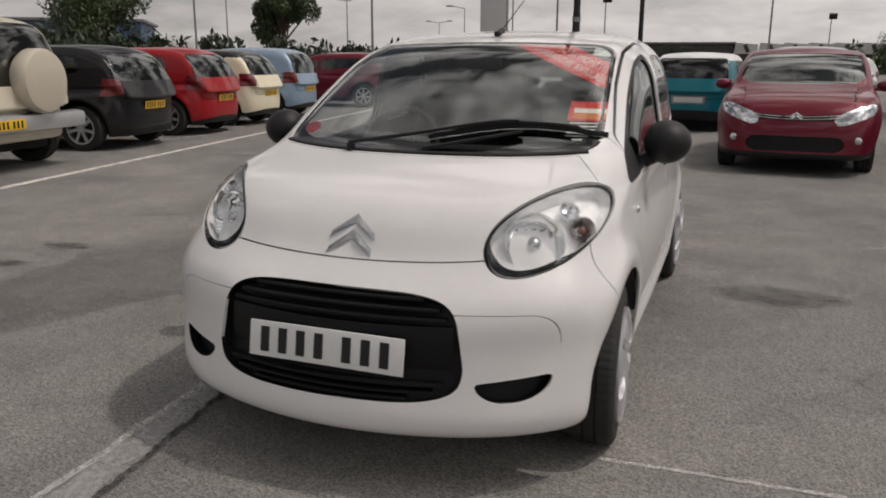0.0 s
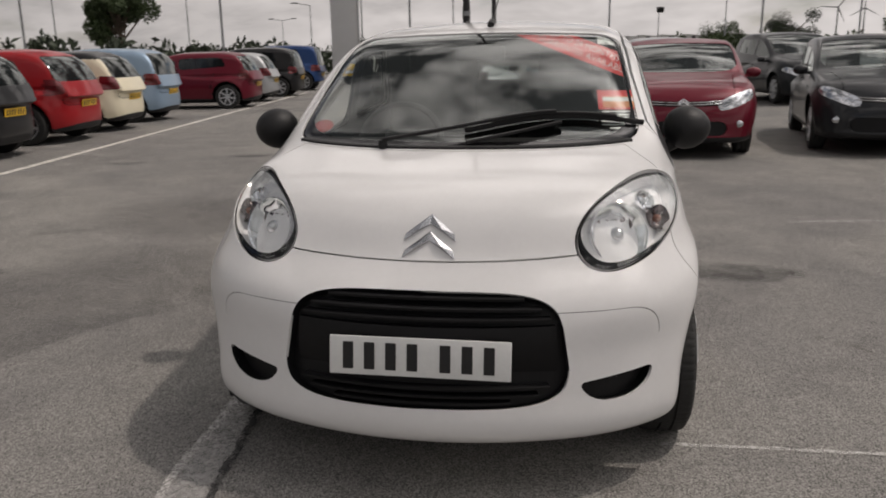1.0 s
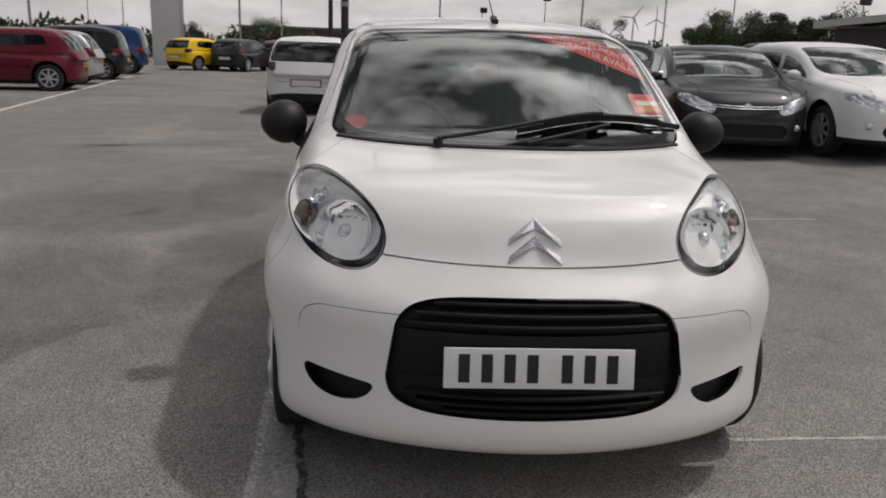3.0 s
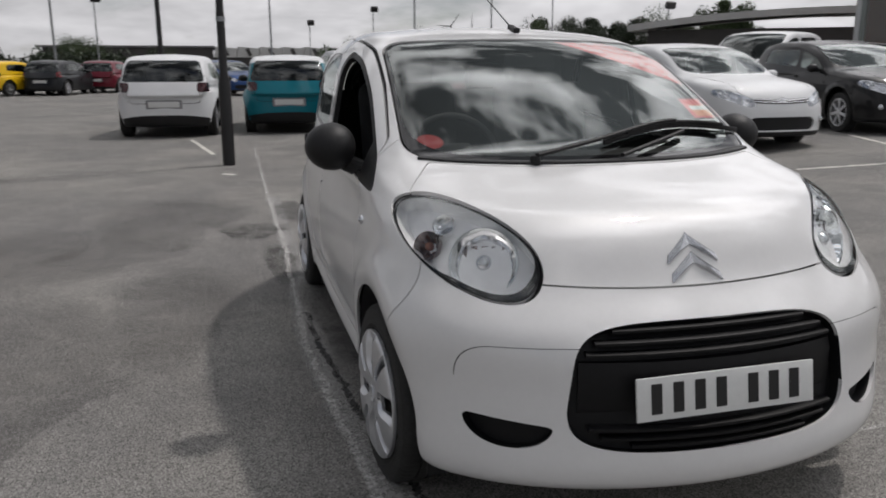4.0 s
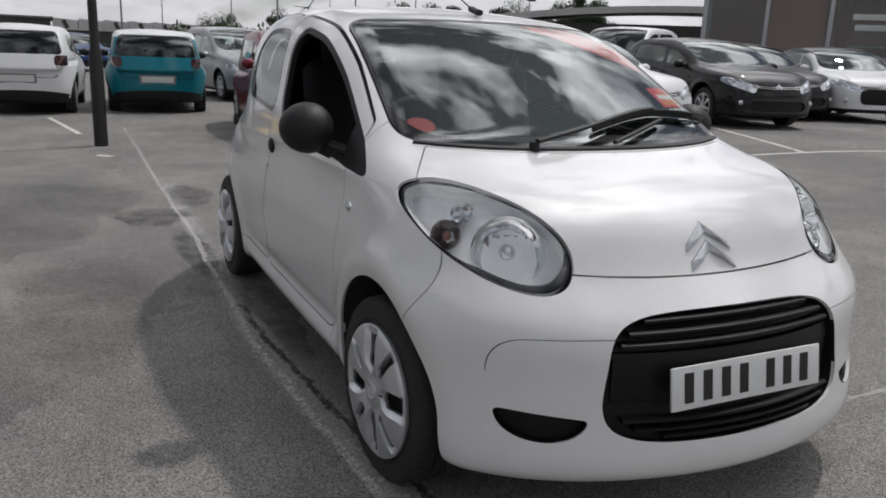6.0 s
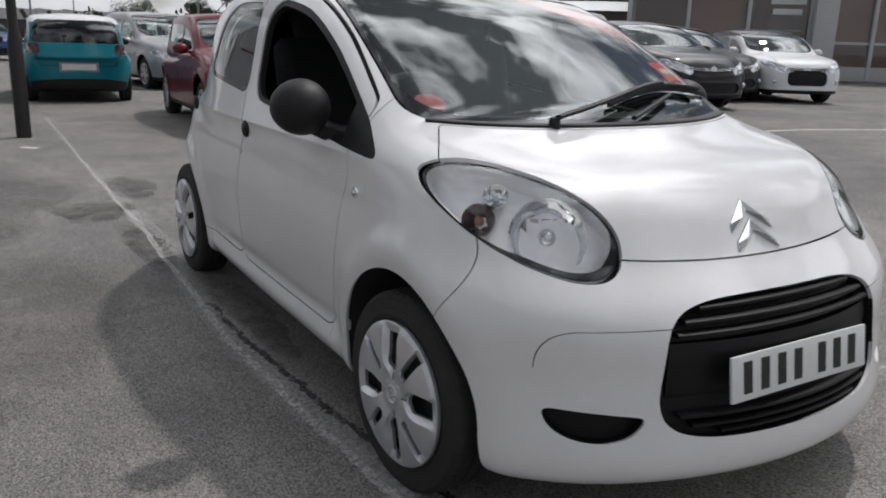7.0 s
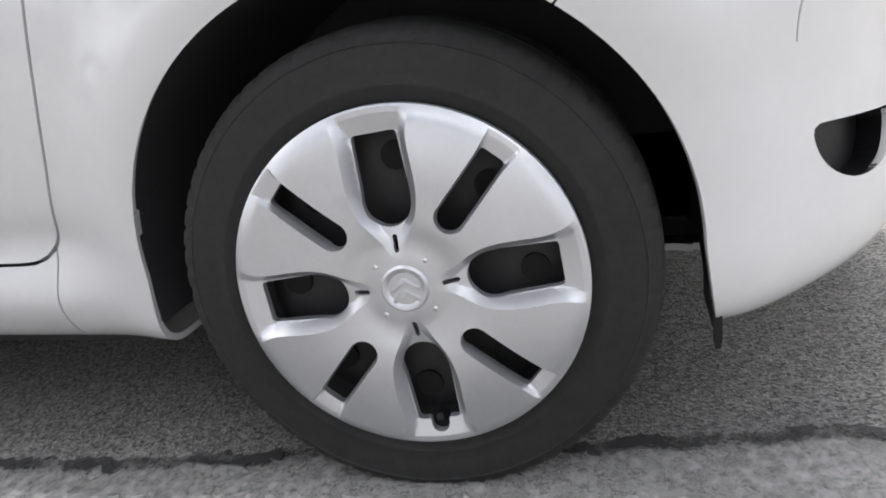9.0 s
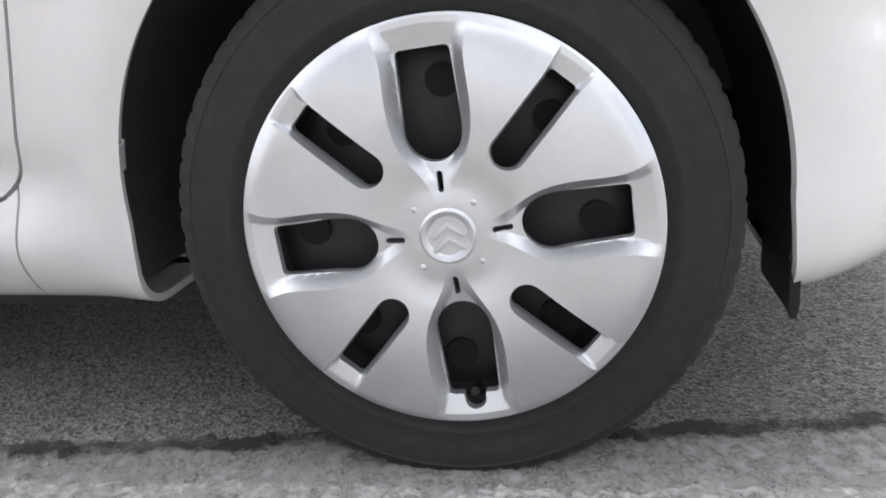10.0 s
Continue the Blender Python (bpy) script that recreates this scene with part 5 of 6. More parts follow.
def hood_field(p):
    x, y, z = ab(p), p[:, 1], p[:, 2]
    g = smax(x - np.minimum(0.605 + 0.59 * (-1.018 - y), 0.95), y + 1.128 - 0.30 * x * x - 0.38 * x ** 4, 0.02)
    g = smax(g, 0.679 + 0.10 * x * x - z, 0.03)
    g = smax(g, 0.788 + 0.67 * (x - 0.588) - z, 0.02)
    return np.where((y < -0.85) & (z > 0.55), g, 1.0)


def seam_field(p):
    x, y, z = ab(p), p[:, 1], p[:, 2]
    return np.where((x > 0.5) & (z > 0.45) & (z < 0.86) & (y < -1.2), y + 1.405 - 4.6 * (z - 0.66) ** 2, np.where(y < -1.3, -1.0, 1.0))


def door_top(p):
    y, z = p[:, 1], p[:, 2]
    return z - BODY.roof(y) + 0.024 + 0.036 * np.clip((-0.2 - y) / 0.7, 0, 1) + 0.10 * p[:, 0] ** 2


def door_front(p):
    x, y, z = ab(p), p[:, 1], p[:, 2]
    cutline = -0.79 + 0.10 * (np.clip(0.86 - z, 0, 1) / 0.56) ** 1.8 - 0.16 * np.clip(z - 0.85, 0, 1)
    g = smax(smax(cutline - y, 0.296 - z, 0.05), y - 0.205 - 0.05 * np.clip(0.9 - z, 0, 1), 0.05)
    return np.where(x > 0.45, smax(g, door_top(p), 0.05) / (1 + 0.6 * np.clip((z - 0.95) / 0.08, 0, 1)), 1.0)


def door_rear(p):
    x, y, z = ab(p), p[:, 1], p[:, 2]
    g = smax(smax(0.21 + 0.05 * np.clip(0.9 - z, 0, 1) - y, 0.302 - z, 0.09), 0.37 - np.hypot(y - 1.17, z - 0.285), 0.03)
    g = smax(g, y - 1.02 + 0.35 * np.clip(z - 0.95, 0, 1), 0.06)
    return np.where(x > 0.45, smax(g, door_top(p) , 0.08), 1.0)


def pad_field(p):
    x, z = ab(p), p[:, 2]
    return np.where((p[:, 1] < -1.2) & (x > 0.37) & (z > 0.47) & (z < 0.7), smax(x - 0.668 - 0.12 * (z - 0.45), z - 0.560, 0.10), 1.0)


def pillar_field(p):
    x, y, z = ab(p), p[:, 1], p[:, 2]
    return np.where((x > 0.55) & (np.abs(y + 0.82) < 0.08) & (z > 0.88) & (z < 1.1), y + 0.82, -1.0)


def sill_field(p):
    return np.where((ab(p) > 0.6) & (p[:, 2] < 0.33) & (p[:, 1] < 0), p[:, 1] + 0.690 - 0.12 * np.clip(0.30 - p[:, 2], 0, 1), 1.0)



def border(p):
    return np.where(p[:, 2] > 0.8, screen(p) + 0.019 + 0.045 * np.clip((1.06 - p[:, 2]) / 0.08, 0, 1), 1.0)


def banner_field(p):
    return np.where((p[:, 0] > 0.1) & (p[:, 1] < 0), np.abs((p[:, 0] - 0.155) * 0.363 + (p[:, 2] - 1.347) * 0.932 - 0.0425) - 0.0425, 1.0)


def corner_field(p):
    return np.where((ab(p) > 0.5) & (p[:, 2] > 0.8) & (p[:, 2] < 1.25), p[:, 1] + 0.735 - 0.1 * (p[:, 2] - 0.9), 1.0)


p, t = BODY.mesh(150)
p, t = cut(p, t, arches)
for f, offsets in ((lamp_field, (0.003, -0.003, -0.0065)), (lambda q: lamp_field(q) + 0.006 + 0.011 * np.clip((0.76 - q[:, 2]) / 0.06, 0, 1), (0.0,)), (grille_field, (0.0,)), (fog_field, (0.0,)), (hood_field, (GAP, -GAP)), (seam_field, (GAP * 0.8, -GAP * 0.8)), (pad_field, (0.0009, -0.0009)),
                   (screen, (0.0, -0.007)), (border, (0.0,)), (banner_field, (0.0,)), (side_front, (0.0, -0.016)), (corner_field, (0.0,)), (side_rear, (0.0, -0.018)), (back_glass, (0.0,)), (door_front, (GAP, -GAP)), (door_rear, (GAP, -GAP)), (pillar_field, (0.0015, -0.0015)), (sill_field, (0.0015, -0.0015))):
    for o in offsets:
        p, t = cut(p, t, lambda q, f=f, o=o: f(q) - o)
c = p[t].mean(1)
v = dict(arches=arches(c), lamp_field=lamp_field(c), grille_field=grille_field(c), fog_field=fog_field(c), hood_field=hood_field(c), seam_field=seam_field(c), pad_field=pad_field(c),
         door_front=door_front(c), door_rear=door_rear(c), pillar_field=pillar_field(c), sill_field=sill_field(c))
v_screen, v_sf, v_sr, v_back = screen(c), side_front(c), side_rear(c), back_glass(c)
kind = np.full(len(t), "body_shell", dtype="<U20")
x, y, z = np.abs(c[:, 0]), c[:, 1], c[:, 2]
kind[(y < -0.62) & (z < 1.2)] = "wing"
kind[v["door_rear"] < -GAP] = "rear_door"
kind[v["door_front"] < -GAP] = "front_door"
kind[(np.abs(v["door_front"]) < GAP) | (np.abs(v["door_rear"]) < GAP)] = "gap"
wing = kind == "wing"
kind[wing & (z > 0.86) & (y > -0.82)] = "body_shell"
kind[wing & (np.abs(v["pillar_field"]) < 0.0015)] = "gap"
kind[wing & (v["sill_field"] > 0.0015) & (z < 0.36) & (y > -0.86)] = "body_shell"
kind[wing & (np.abs(v["sill_field"]) < 0.0015)] = "gap"
wing = kind == "wing"
kind[wing & ((v["seam_field"] < 0) | (y < -1.45))] = "front_bumper"
kind[wing & (np.abs(v["seam_field"]) < GAP * 0.8)] = "gap"
kind[np.abs(v["hood_field"]) < GAP] = "gap"
kind[v["hood_field"] < -GAP] = "bonnet"
kind[(kind == "front_bumper") & (np.abs(v["pad_field"]) < 0.0009)] = "groove"
kind[v["fog_field"] < 0] = "fog_recess"
kind[v["grille_field"] < 0] = "grille"
kind[np.abs(v["lamp_field"]) < 0.003] = "gap"
kind[v["lamp_field"] < -0.003] = "headlight"
kind[v_sf < 0] = "front_side_window"
kind[v_sr < 0] = "rear_side_frame"
kind[v_sr < -0.018] = "rear_side_window"
kind[v_back < 0] = "rear_window"
kind[v_screen < 0] = "gap"
kind[v_screen < -0.007] = "screen_border"
kind[border(c) < 0] = "windscreen"
kind[v["arches"] < 0] = ""

bonnet = panel("bonnet", p, t, kind == "bonnet", WHITE, car, BODY, rim=0.014)
bumper = panel("front_bumper", p, t, kind == "front_bumper", WHITE, car, BODY, rim=0.010)
shell = panel("body_shell", p, t, kind == "body_shell", WHITE, car, BODY, rim=0.018)
windscreen = panel("windscreen", p, t, kind == "windscreen", SCREEN, car, BODY, rim=0, inset=0.003, label="tinted windscreen glass")
windscreen.visible_shadow = False
panel("screen_border", p, t, kind == "screen_border", GLOSS_BLACK, windscreen, BODY, rim=0.004, inset=0.003, label="black windscreen border")
panel("grille_panel", p, t, kind == "grille", GRILLE_BLACK, car, BODY, rim=0, inset=0.035, label="black plastic grille panel")
panel("grille_surround", p, t, kind == "grille", GRILLE_BLACK, car, BODY, rim=0.038, inset=0.001, wall=True, label="black edge of the grille opening")
liner = np.isin(kind, ["body_shell", "wing", "front_door", "rear_door", "gap", "bonnet", "front_bumper", "groove"]) & (v["arches"] > 0.07)
panel("inner_liner", p, t, liner, TRIM, car, BODY, rim=0, inset=0.026, label="dark inner lining")
back_window = panel("rear_window", p, t, kind == "rear_window", PANE, car, BODY, rim=0, inset=0.004)
if back_window:
    back_window.visible_shadow = False
for s in (-1, 1):
    on = c[:, 0] * s > 0
    panel("wing", p, t, (kind == "wing") & on, WHITE, car, BODY, rim=0.009)
    door = panel("front_door", p, t, (kind == "front_door") & on, WHITE, car, BODY, rim=0.02)
    rear_door_part = panel("rear_door", p, t, (kind == "rear_door") & on, WHITE, car, BODY, rim=0.016)
    pane = panel("window", p, t, (kind == "rear_side_window") & on, PANE, rear_door_part, BODY, rim=0, inset=0.004)
    pane.visible_shadow = False
    panel("window_frame", p, t, (kind == "rear_side_frame") & on, GLOSS_BLACK, rear_door_part, BODY, rim=0.004, inset=0.003)
    # the mirror triangle, and the sash of the lowered window
    tri = (kind == "front_side_window") & on
    corner = tri & (corner_field(c) < 0)
    panel("mirror_corner", p, t, corner, BLACK_PLASTIC, door, BODY, rim=0.012, inset=0.002)
    sash = tri & ~corner & (v_sf > -0.016)
    panel("window_seal", p, t, sash, BLACK_PLASTIC, door, BODY, rim=0.02, inset=0.006)
    if s > 0:
        pane = panel("window", p, t, tri & ~corner & (v_sf <= -0.016), PANE, door, BODY, rim=0, inset=0.012)
        pane.visible_shadow = False
    # groove of the white bumper, its shade put in as charcoal colour
    panel("bumper_groove", p, t, (kind == "groove") & on, TRIM, bumper, BODY, rim=0, inset=0.006)
    fog = panel("fog_recess", p, t, (kind == "fog_recess") & on, GRILLE_BLACK, bumper, BODY, rim=0.0, inset=0.04)
    panel("recess_wall", p, t, (kind == "fog_recess") & on, GRILLE_BLACK, fog, BODY, rim=0.042, inset=0.002, wall=True)
    # handle and lock
    hz, hy = 0.826, 0.165
    hx = 0.772
    bm = ball(bmesh.new(), (0.016, 0.034, 0.033), pose(s * (hx - 0.002), hy, hz), 20, 14)
    part("door_handle", bm, BLACK_PLASTIC, door, "black recessed pull handle")
    bm = lathe(bmesh.new(), [(0, 0.0001), (0, 0.009), (0.006, 0.009), (0.006, 0.0001)], seg=16, at=(s * 0.782 - 0.003, 0.20, 0.735))
    part("door_lock", bm, SATIN_CHROME, door, "small round door lock")
    bm = ball(bmesh.new(), (0.012, 0.032, 0.032), pose(s * 0.766, 0.93, 0.868), 20, 14)
    part("rear_door_handle", bm, BLACK_PLASTIC, rear_door_part, "black recessed pull handle")
    # indicator repeater
    bm = lathe(bmesh.new(), [(0.004, 0.0001), (0.004, 0.015), (0.0, 0.0165), (-0.006, 0.0165)], seg=20, at=(0, 0, 0))
    rep = part("side_repeater", bm, CHROME, car, "small round clear side repeater")
    rep.matrix_basis = pose(s * 0.782, -0.862, 0.757, 0, 0, 0 if s > 0 else 180)
    bm = ball(bmesh.new(), (0.006, 0.009, 0.009), pose(s * 0.787, -0.862, 0.757), 12, 8)
    part("repeater_lens", bm, LAMP_CLEAR, rep)
    bpy.data.objects[rep.name].children[0].matrix_parent_inverse = rep.matrix_basis.inverted()
    # door mirror
    mir = new("door_mirror")
    mir.parent = car
    mir.matrix_basis = pose(s * 0.842, -0.600 if s < 0 else -0.555, 0.974, 0, 0, s * -6)
    bm = ball(bmesh.new(), (0.090, 0.095, 0.084), pose(0, 0, 0), 36, 24)
    for q in bm.verts:
        if q.co.y > 0.03:
            q.co.y = 0.03 + (q.co.y - 0.03) * 0.25
        q.co.z *= 1 + 0.12 * q.co.x * s / 0.1 * -0.5
    part("housing", bm, BLACK_PLASTIC, mir, "rounded black plastic mirror housing")
    part("foot", sweep([(-s * 0.05, 0.0, -0.055), (-s * 0.09, -0.03, -0.075), (-s * 0.125, -0.085, -0.085)], (0.06, 0.055)), BLACK_PLASTIC, mir)
    part("glass", ball(bmesh.new(), (0.070, 0.006, 0.066), pose(0, 0.050, 0), 24, 12), MIRROR, mir)
    # headlight: black gasket, reflector bowl, inner lamps, clear lens
    lamp_on = (kind == "headlight") & on
    head = panel("headlight", p, t, lamp_on, REFLECTOR, car, BODY, rim=0, inset=0.056, label="large clear oval headlight")
    panel("reflector_wall", p, t, lamp_on, REFLECTOR, head, BODY, rim=0.054, inset=0.004, wall=True)
    panel("lens_rim", p, t, lamp_on & (v["lamp_field"] > -0.006 - 0.011 * np.clip((0.76 - z) / 0.06, 0, 1)), GLOSS_BLACK, head, BODY, rim=0.004, inset=0.003, label="black headlight edge")
    lens = panel("lens", p, t, lamp_on & (v["lamp_field"] <= -0.0065), CLEAR, head, BODY, rim=0, inset=0.002)
    lens.visible_shadow = False
    for nm, at, r, deep, mt, aim in (("main_bowl", (0.553, -1.452, 0.735), 0.086, 0.062, CHROME, (0.38, -0.86, 0.30)), ("indicator_bowl", (0.680, -1.338, 0.766), 0.037, 0.03, LAMP_SMOKE, (0.65, -0.65, 0.35)), ("side_lamp", (0.632, -1.338, 0.820), 0.029, 0.015, CHROME, (0.45, -0.6, 0.6))):
        m = Matrix.Translation((s * at[0], at[1], at[2])) @ Vector((s * aim[0], aim[1], aim[2])).to_track_quat("X", "Z").to_matrix().to_4x4()
        prof = [(-deep, 0.0001), (-deep * 0.92, r * 0.35), (-deep * 0.6, r * 0.68), (0, r), (0.004, r * 1.09), (-0.006, r * 1.13), (-deep, r * 0.9)]
        bm = lathe(bmesh.new(), prof, seg=40)
        for q in bm.verts:
            rad = math.hypot(q.co.y, q.co.z)
            if q.co.x < -0.001 and rad < r:
                q.co.x += 0.10 * rad * math.sin(6 * math.atan2(q.co.z, q.co.y) + 40 * rad)
        bmesh.ops.transform(bm, matrix=m, verts=bm.verts)
        bowl = part(nm, bm, mt, head)
        bm = ball(bmesh.new(), (r * 0.42, r * 0.3, r * 0.3) if nm != "indicator_bowl" else (r * 0.42, r * 0.34, r * 0.34), m @ pose(-deep * 0.5, 0, 0), 16, 10)
        part("bulb", bm, AMBER if nm == "indicator_bowl" else SATIN_CHROME if nm == "main_bowl" else LAMP_CLEAR, head, "amber bulb" if nm == "indicator_bowl" else "")
        if nm == "main_bowl":
            # ribs coloured dark to paint the shading inside the bright bowl
            bm = bmesh.new()
            for a in range(-2, 3):
                box(bm, (0.004, r * 0.22, r * 1.1), m @ pose(-deep * 0.45, a * r * 0.33, 0, 0, 0, 0) @ pose(0, 0, 0, 0, 0, a * 12), bevel=0.001)
            part("reflector_ribs", bm, LAMP_SMOKE, head)

# grille bars
for zc, half, tall in ((0.592, 0.285, 0.012), (0.566, 0.335, 0.012), (0.540, 0.36, 0.012), (0.352, 0.36, 0.011), (0.330, 0.33, 0.011), (0.311, 0.255, 0.010)):
    pts = [(q, surface(BODY, q, zc) + 0.023, zc) for q in np.linspace(-half, half, 21)]
    part("grille_bar", sweep(pts, (0.034, tall)), GRILLE_BLACK, car, "black grille bar")
pts = [(q, surface(BODY, q, 0.445) + 0.046, 0.445) for q in np.linspace(-0.375, 0.375, 25)]
part("grille_beam", sweep(pts, (0.04, 0.150)), GRILLE_BLACK, car, "broad black centre beam of the grille")
number_plate(car, (0, -1.783, 0.440), (-9, 0), PLATE_WHITE, "white number plate")

# badge: two chevrons
for zb, k in ((0.745, 0), (0.700, 1)):
    bm = bmesh.new()
    for s in (-1, 1):
        q = [(s * -0.002, 0.060), (s * 0.072, 0.008), (s * 0.078, -0.012), (s * -0.002, 0.034)]
        top = [bm.verts.new((a, 0, b + zb)) for a, b in q]
        mid = bm.verts.new((sum(a for a, _ in q) / 4, -0.012, sum(b for _, b in q) / 4 + zb))
        low = [bm.verts.new((a, 0.014, b + zb)) for a, b in q]
        for i in range(4):
            bm.faces.new((top[i], top[(i + 1) % 4], mid))
            bm.faces.new((low[i], low[(i + 1) % 4], top[(i + 1) % 4], top[i]))
    bmesh.ops.recalc_face_normals(bm, faces=bm.faces)
    for q in bm.verts:
        q.co.y += surface(BODY, q.co.x, q.co.z) - 0.004
    part("badge_chevron", bm, BADGE_CHROME, car, "chrome chevron", smooth=False)

# wiper and cowl
cowl = [(q, -1.092 + 0.30 * q * q + 0.38 * q ** 4, 0.955) for q in np.linspace(-0.60, 0.60, 19)]
cowl = [(a, b, BODY.settle(np.array([[a, b, d]]))[0][2] - 0.004) for a, b, d in cowl]
part("cowl_strip", sweep(cowl, (0.045, 0.014)), BLACK_PLASTIC, car, "black strip under the windscreen")


def on_glass(q, lift):
    q = BODY.settle(np.array([q], float), 4)
    return tuple((q + BODY.normal(q) * lift)[0])


def slope_at(x, z):
    """The y of the windscreen at x and z."""
    lo, hi = -1.3, 0.1
    for _ in range(26):
        mid = (lo + hi) / 2
        if BODY(np.array([[x, mid, z]]))[0] > 0:
            lo = mid
        else:
            hi = mid
    return lo


wiper = new("wiper")
wiper.parent = car
blade_x = spline([-0.26, 0.05, 0.30, 0.50, 0.655], [0.951, 0.998, 1.034, 1.029, 1.008])


def wiper_line(a, b, lift, n=15):
    return [tuple(np.array([u, slope_at(u, float(blade_x(np.array(u)))) , float(blade_x(np.array(u)))]) + np.array([0, -0.55, 0.83]) * lift) for u in np.linspace(a, b, n)]


part("blade", sweep(wiper_line(0.02, 0.655, 0.010), (0.010, 0.018)), BLACK_PLASTIC, wiper)
part("blade_carrier", sweep(wiper_line(0.12, 0.56, 0.024, 9), (0.014, 0.012)), BLACK_PLASTIC, wiper)
part("arm", sweep(wiper_line(-0.26, 0.34, 0.034, 11), (0.020, 0.013)), BLACK_PLASTIC, wiper)
line = [on_glass((0.04 + 0.32 * u, -1.09 + 0.17 * u, 0.955 + 0.06 * u), 0.016) for u in np.linspace(0, 1, 9)]
part("second_arm", sweep(line, (0.016, 0.012)), BLACK_PLASTIC, wiper)
part("spindle", lathe(bmesh.new(), [(0.0, 0.0001), (0.0, 0.018), (0.03, 0.016), (0.036, 0.0001)], axis="z", seg=16, at=(-0.26, -1.085, 0.945)), BLACK_PLASTIC, wiper)

# aerial
aer = new("aerial")
aer.parent = car
az = float(BODY.settle(np.array([[0.02, -0.12, 1.42]]))[0][2])
part("foot", sweep([(0.02, -0.16, az + 0.008), (0.02, -0.12, az + 0.016), (0.02, -0.085, az + 0.026)], (0.03, 0.022)), BLACK_PLASTIC, aer)
part("rod", tube(bmesh.new(), (0.02, -0.10, az + 0.02), (0.02, 0.30, az + 0.19), 0.0035, 0.002, 8), BLACK_PLASTIC, aer)

# wheels
cap_p, cap_t = cap_arrays()
cap_p[:, 1:] *= 1.02
cap_p[:, 0] -= 0.0835
trim_mesh = None
tv, tf = tyre_mesh(0.2765, 0.156, 0.194, 336)
flat_tyre = tv.copy()
flat_tyre[:, 2] += np.clip(-0.2672 - tv[:, 2], 0, 1)
flat_tyre[:, 0] += np.sign(tv[:, 0]) * np.clip((-0.2 - tv[:, 2]) / 0.08, 0, 1) * 0.004
for s in (-1, 1):
    for a in (-1.17, 1.17):
        hub = new("wheel")
        hub.parent = car
        spin = pose(0, 0, 0, -5 if a < 0 else 30, 0, 0)
        hub.matrix_basis = pose(s * (0.716 if a < 0 else 0.700), -1.155 if a < 0 else a, 0.2672, 0, 0, (4 if s < 0 else 184) if a < 0 else (0 if s < 0 else 180)) @ spin
        from_arrays("tyre", flat_tyre, tf, RUBBER, hub, "black rubber tyre").matrix_basis = spin.inverted()
        if trim_mesh is None:
            trim = panel("wheel_trim", cap_p, cap_t, np.ones(len(cap_t), bool), SILVER, hub, None, "silver wheel trim with eight openings", rim=0.010, down=(-1, 0, 0), crease=16)
            trim_mesh = trim.data
        else:
            trim = tagged(new("wheel_trim", trim_mesh), "silver wheel trim with eight openings")
            trim.parent = hub
        bm = lathe(bmesh.new(), [(-0.0965, 0.0001), (-0.097, 0.0185), (-0.0995, 0.0215), (-0.0998, 0.0245), (-0.0975, 0.0268), (-0.084, 0.0272)], seg=36)
        part("centre_boss", bm, SILVER, trim)
        bm = bmesh.new()
        for k in (0.006, -0.007):
            for g in (-1, 1):
                box(bm, (0.004, 0.0195, 0.0048), pose(-0.0975, g * 0.0072, k - 0.001, g * -38, 0, 0), bevel=0.001)
        part("boss_chevrons", bm, SILVER, trim)
        for k in range(4):
            w = math.pi / 4 + k * math.pi / 2
            part("trim_pip", ball(bmesh.new(), (0.0016, 0.003, 0.003), pose(-0.0955, 0.0395 * math.sin(w), 0.0395 * math.cos(w)), 10, 6), SILVER, trim)
        bm = lathe(bmesh.new(), [(-0.040, 0.0001), (-0.042, 0.06), (-0.050, 0.10), (-0.052, 0.148), (-0.042, 0.176), (-0.062, 0.186), (-0.062, 0.193), (0.05, 0.186)], seg=48)
        steel = part("steel_rim", bm, STEEL, hub)
        for k in range(8):
            w = 2 * math.pi * k / 8 - 0.08
            bm = bmesh.new()
            bmesh.ops.create_cone(bm, cap_ends=True, segments=14, radius1=0.0165, radius2=0.0165, depth=0.004, matrix=pose(-0.0535, 0.138 * math.sin(w), 0.138 * math.cos(w), 0, 90, 0))
            part("rim_hole", bm, DARK, steel)
        bm = tube(bmesh.new(), (-0.060, 0, -0.174), (-0.081, 0, -0.168), 0.0065, 0.0045, 10)
        part("valve", bm, BLACK_PLASTIC, hub)
        # the arch's lining
        prof = [(s * 0.46, 0.06), (s * 0.46, 0.318), (s * 0.49, 0.331), (s * 0.765, 0.333), (s * 0.792, 0.338)]
        bm = lathe(bmesh.new(), prof, seg=64, at=(0, a + (0.02 if a < 0 else -0.005), 0.279))
        bmesh.ops.delete(bm, geom=[q for q in bm.verts if q.co.z < 0.20], context="VERTS")
        for q in bm.verts:
            while abs(q.co.x) > 0.6 and BODY(np.array([q.co]))[0] > -0.007:
                q.co.x *= 0.992
        part("arch_liner", bm, TRIM, car)
        bm = sweep([(s * 0.60, a - 0.312, 0.185), (s * 0.69, a - 0.318, 0.18), (s * 0.722, a - 0.316, 0.18)], (0.010, 0.06))
        if a < 0:
            part("splash_flap", bm, BLACK_PLASTIC, car, "small black splash flap")

part("underbody", box(bmesh.new(), (0.92, 2.95, 0.2), pose(0, -0.12, 0.285), bevel=0.04), DARK, car)
for s in (-1, 1):
    part("sill_seam", box(bmesh.new(), (0.02, 1.5, 0.03), pose(s * 0.685, 0.0, 0.163), bevel=0.004), STEEL, car)

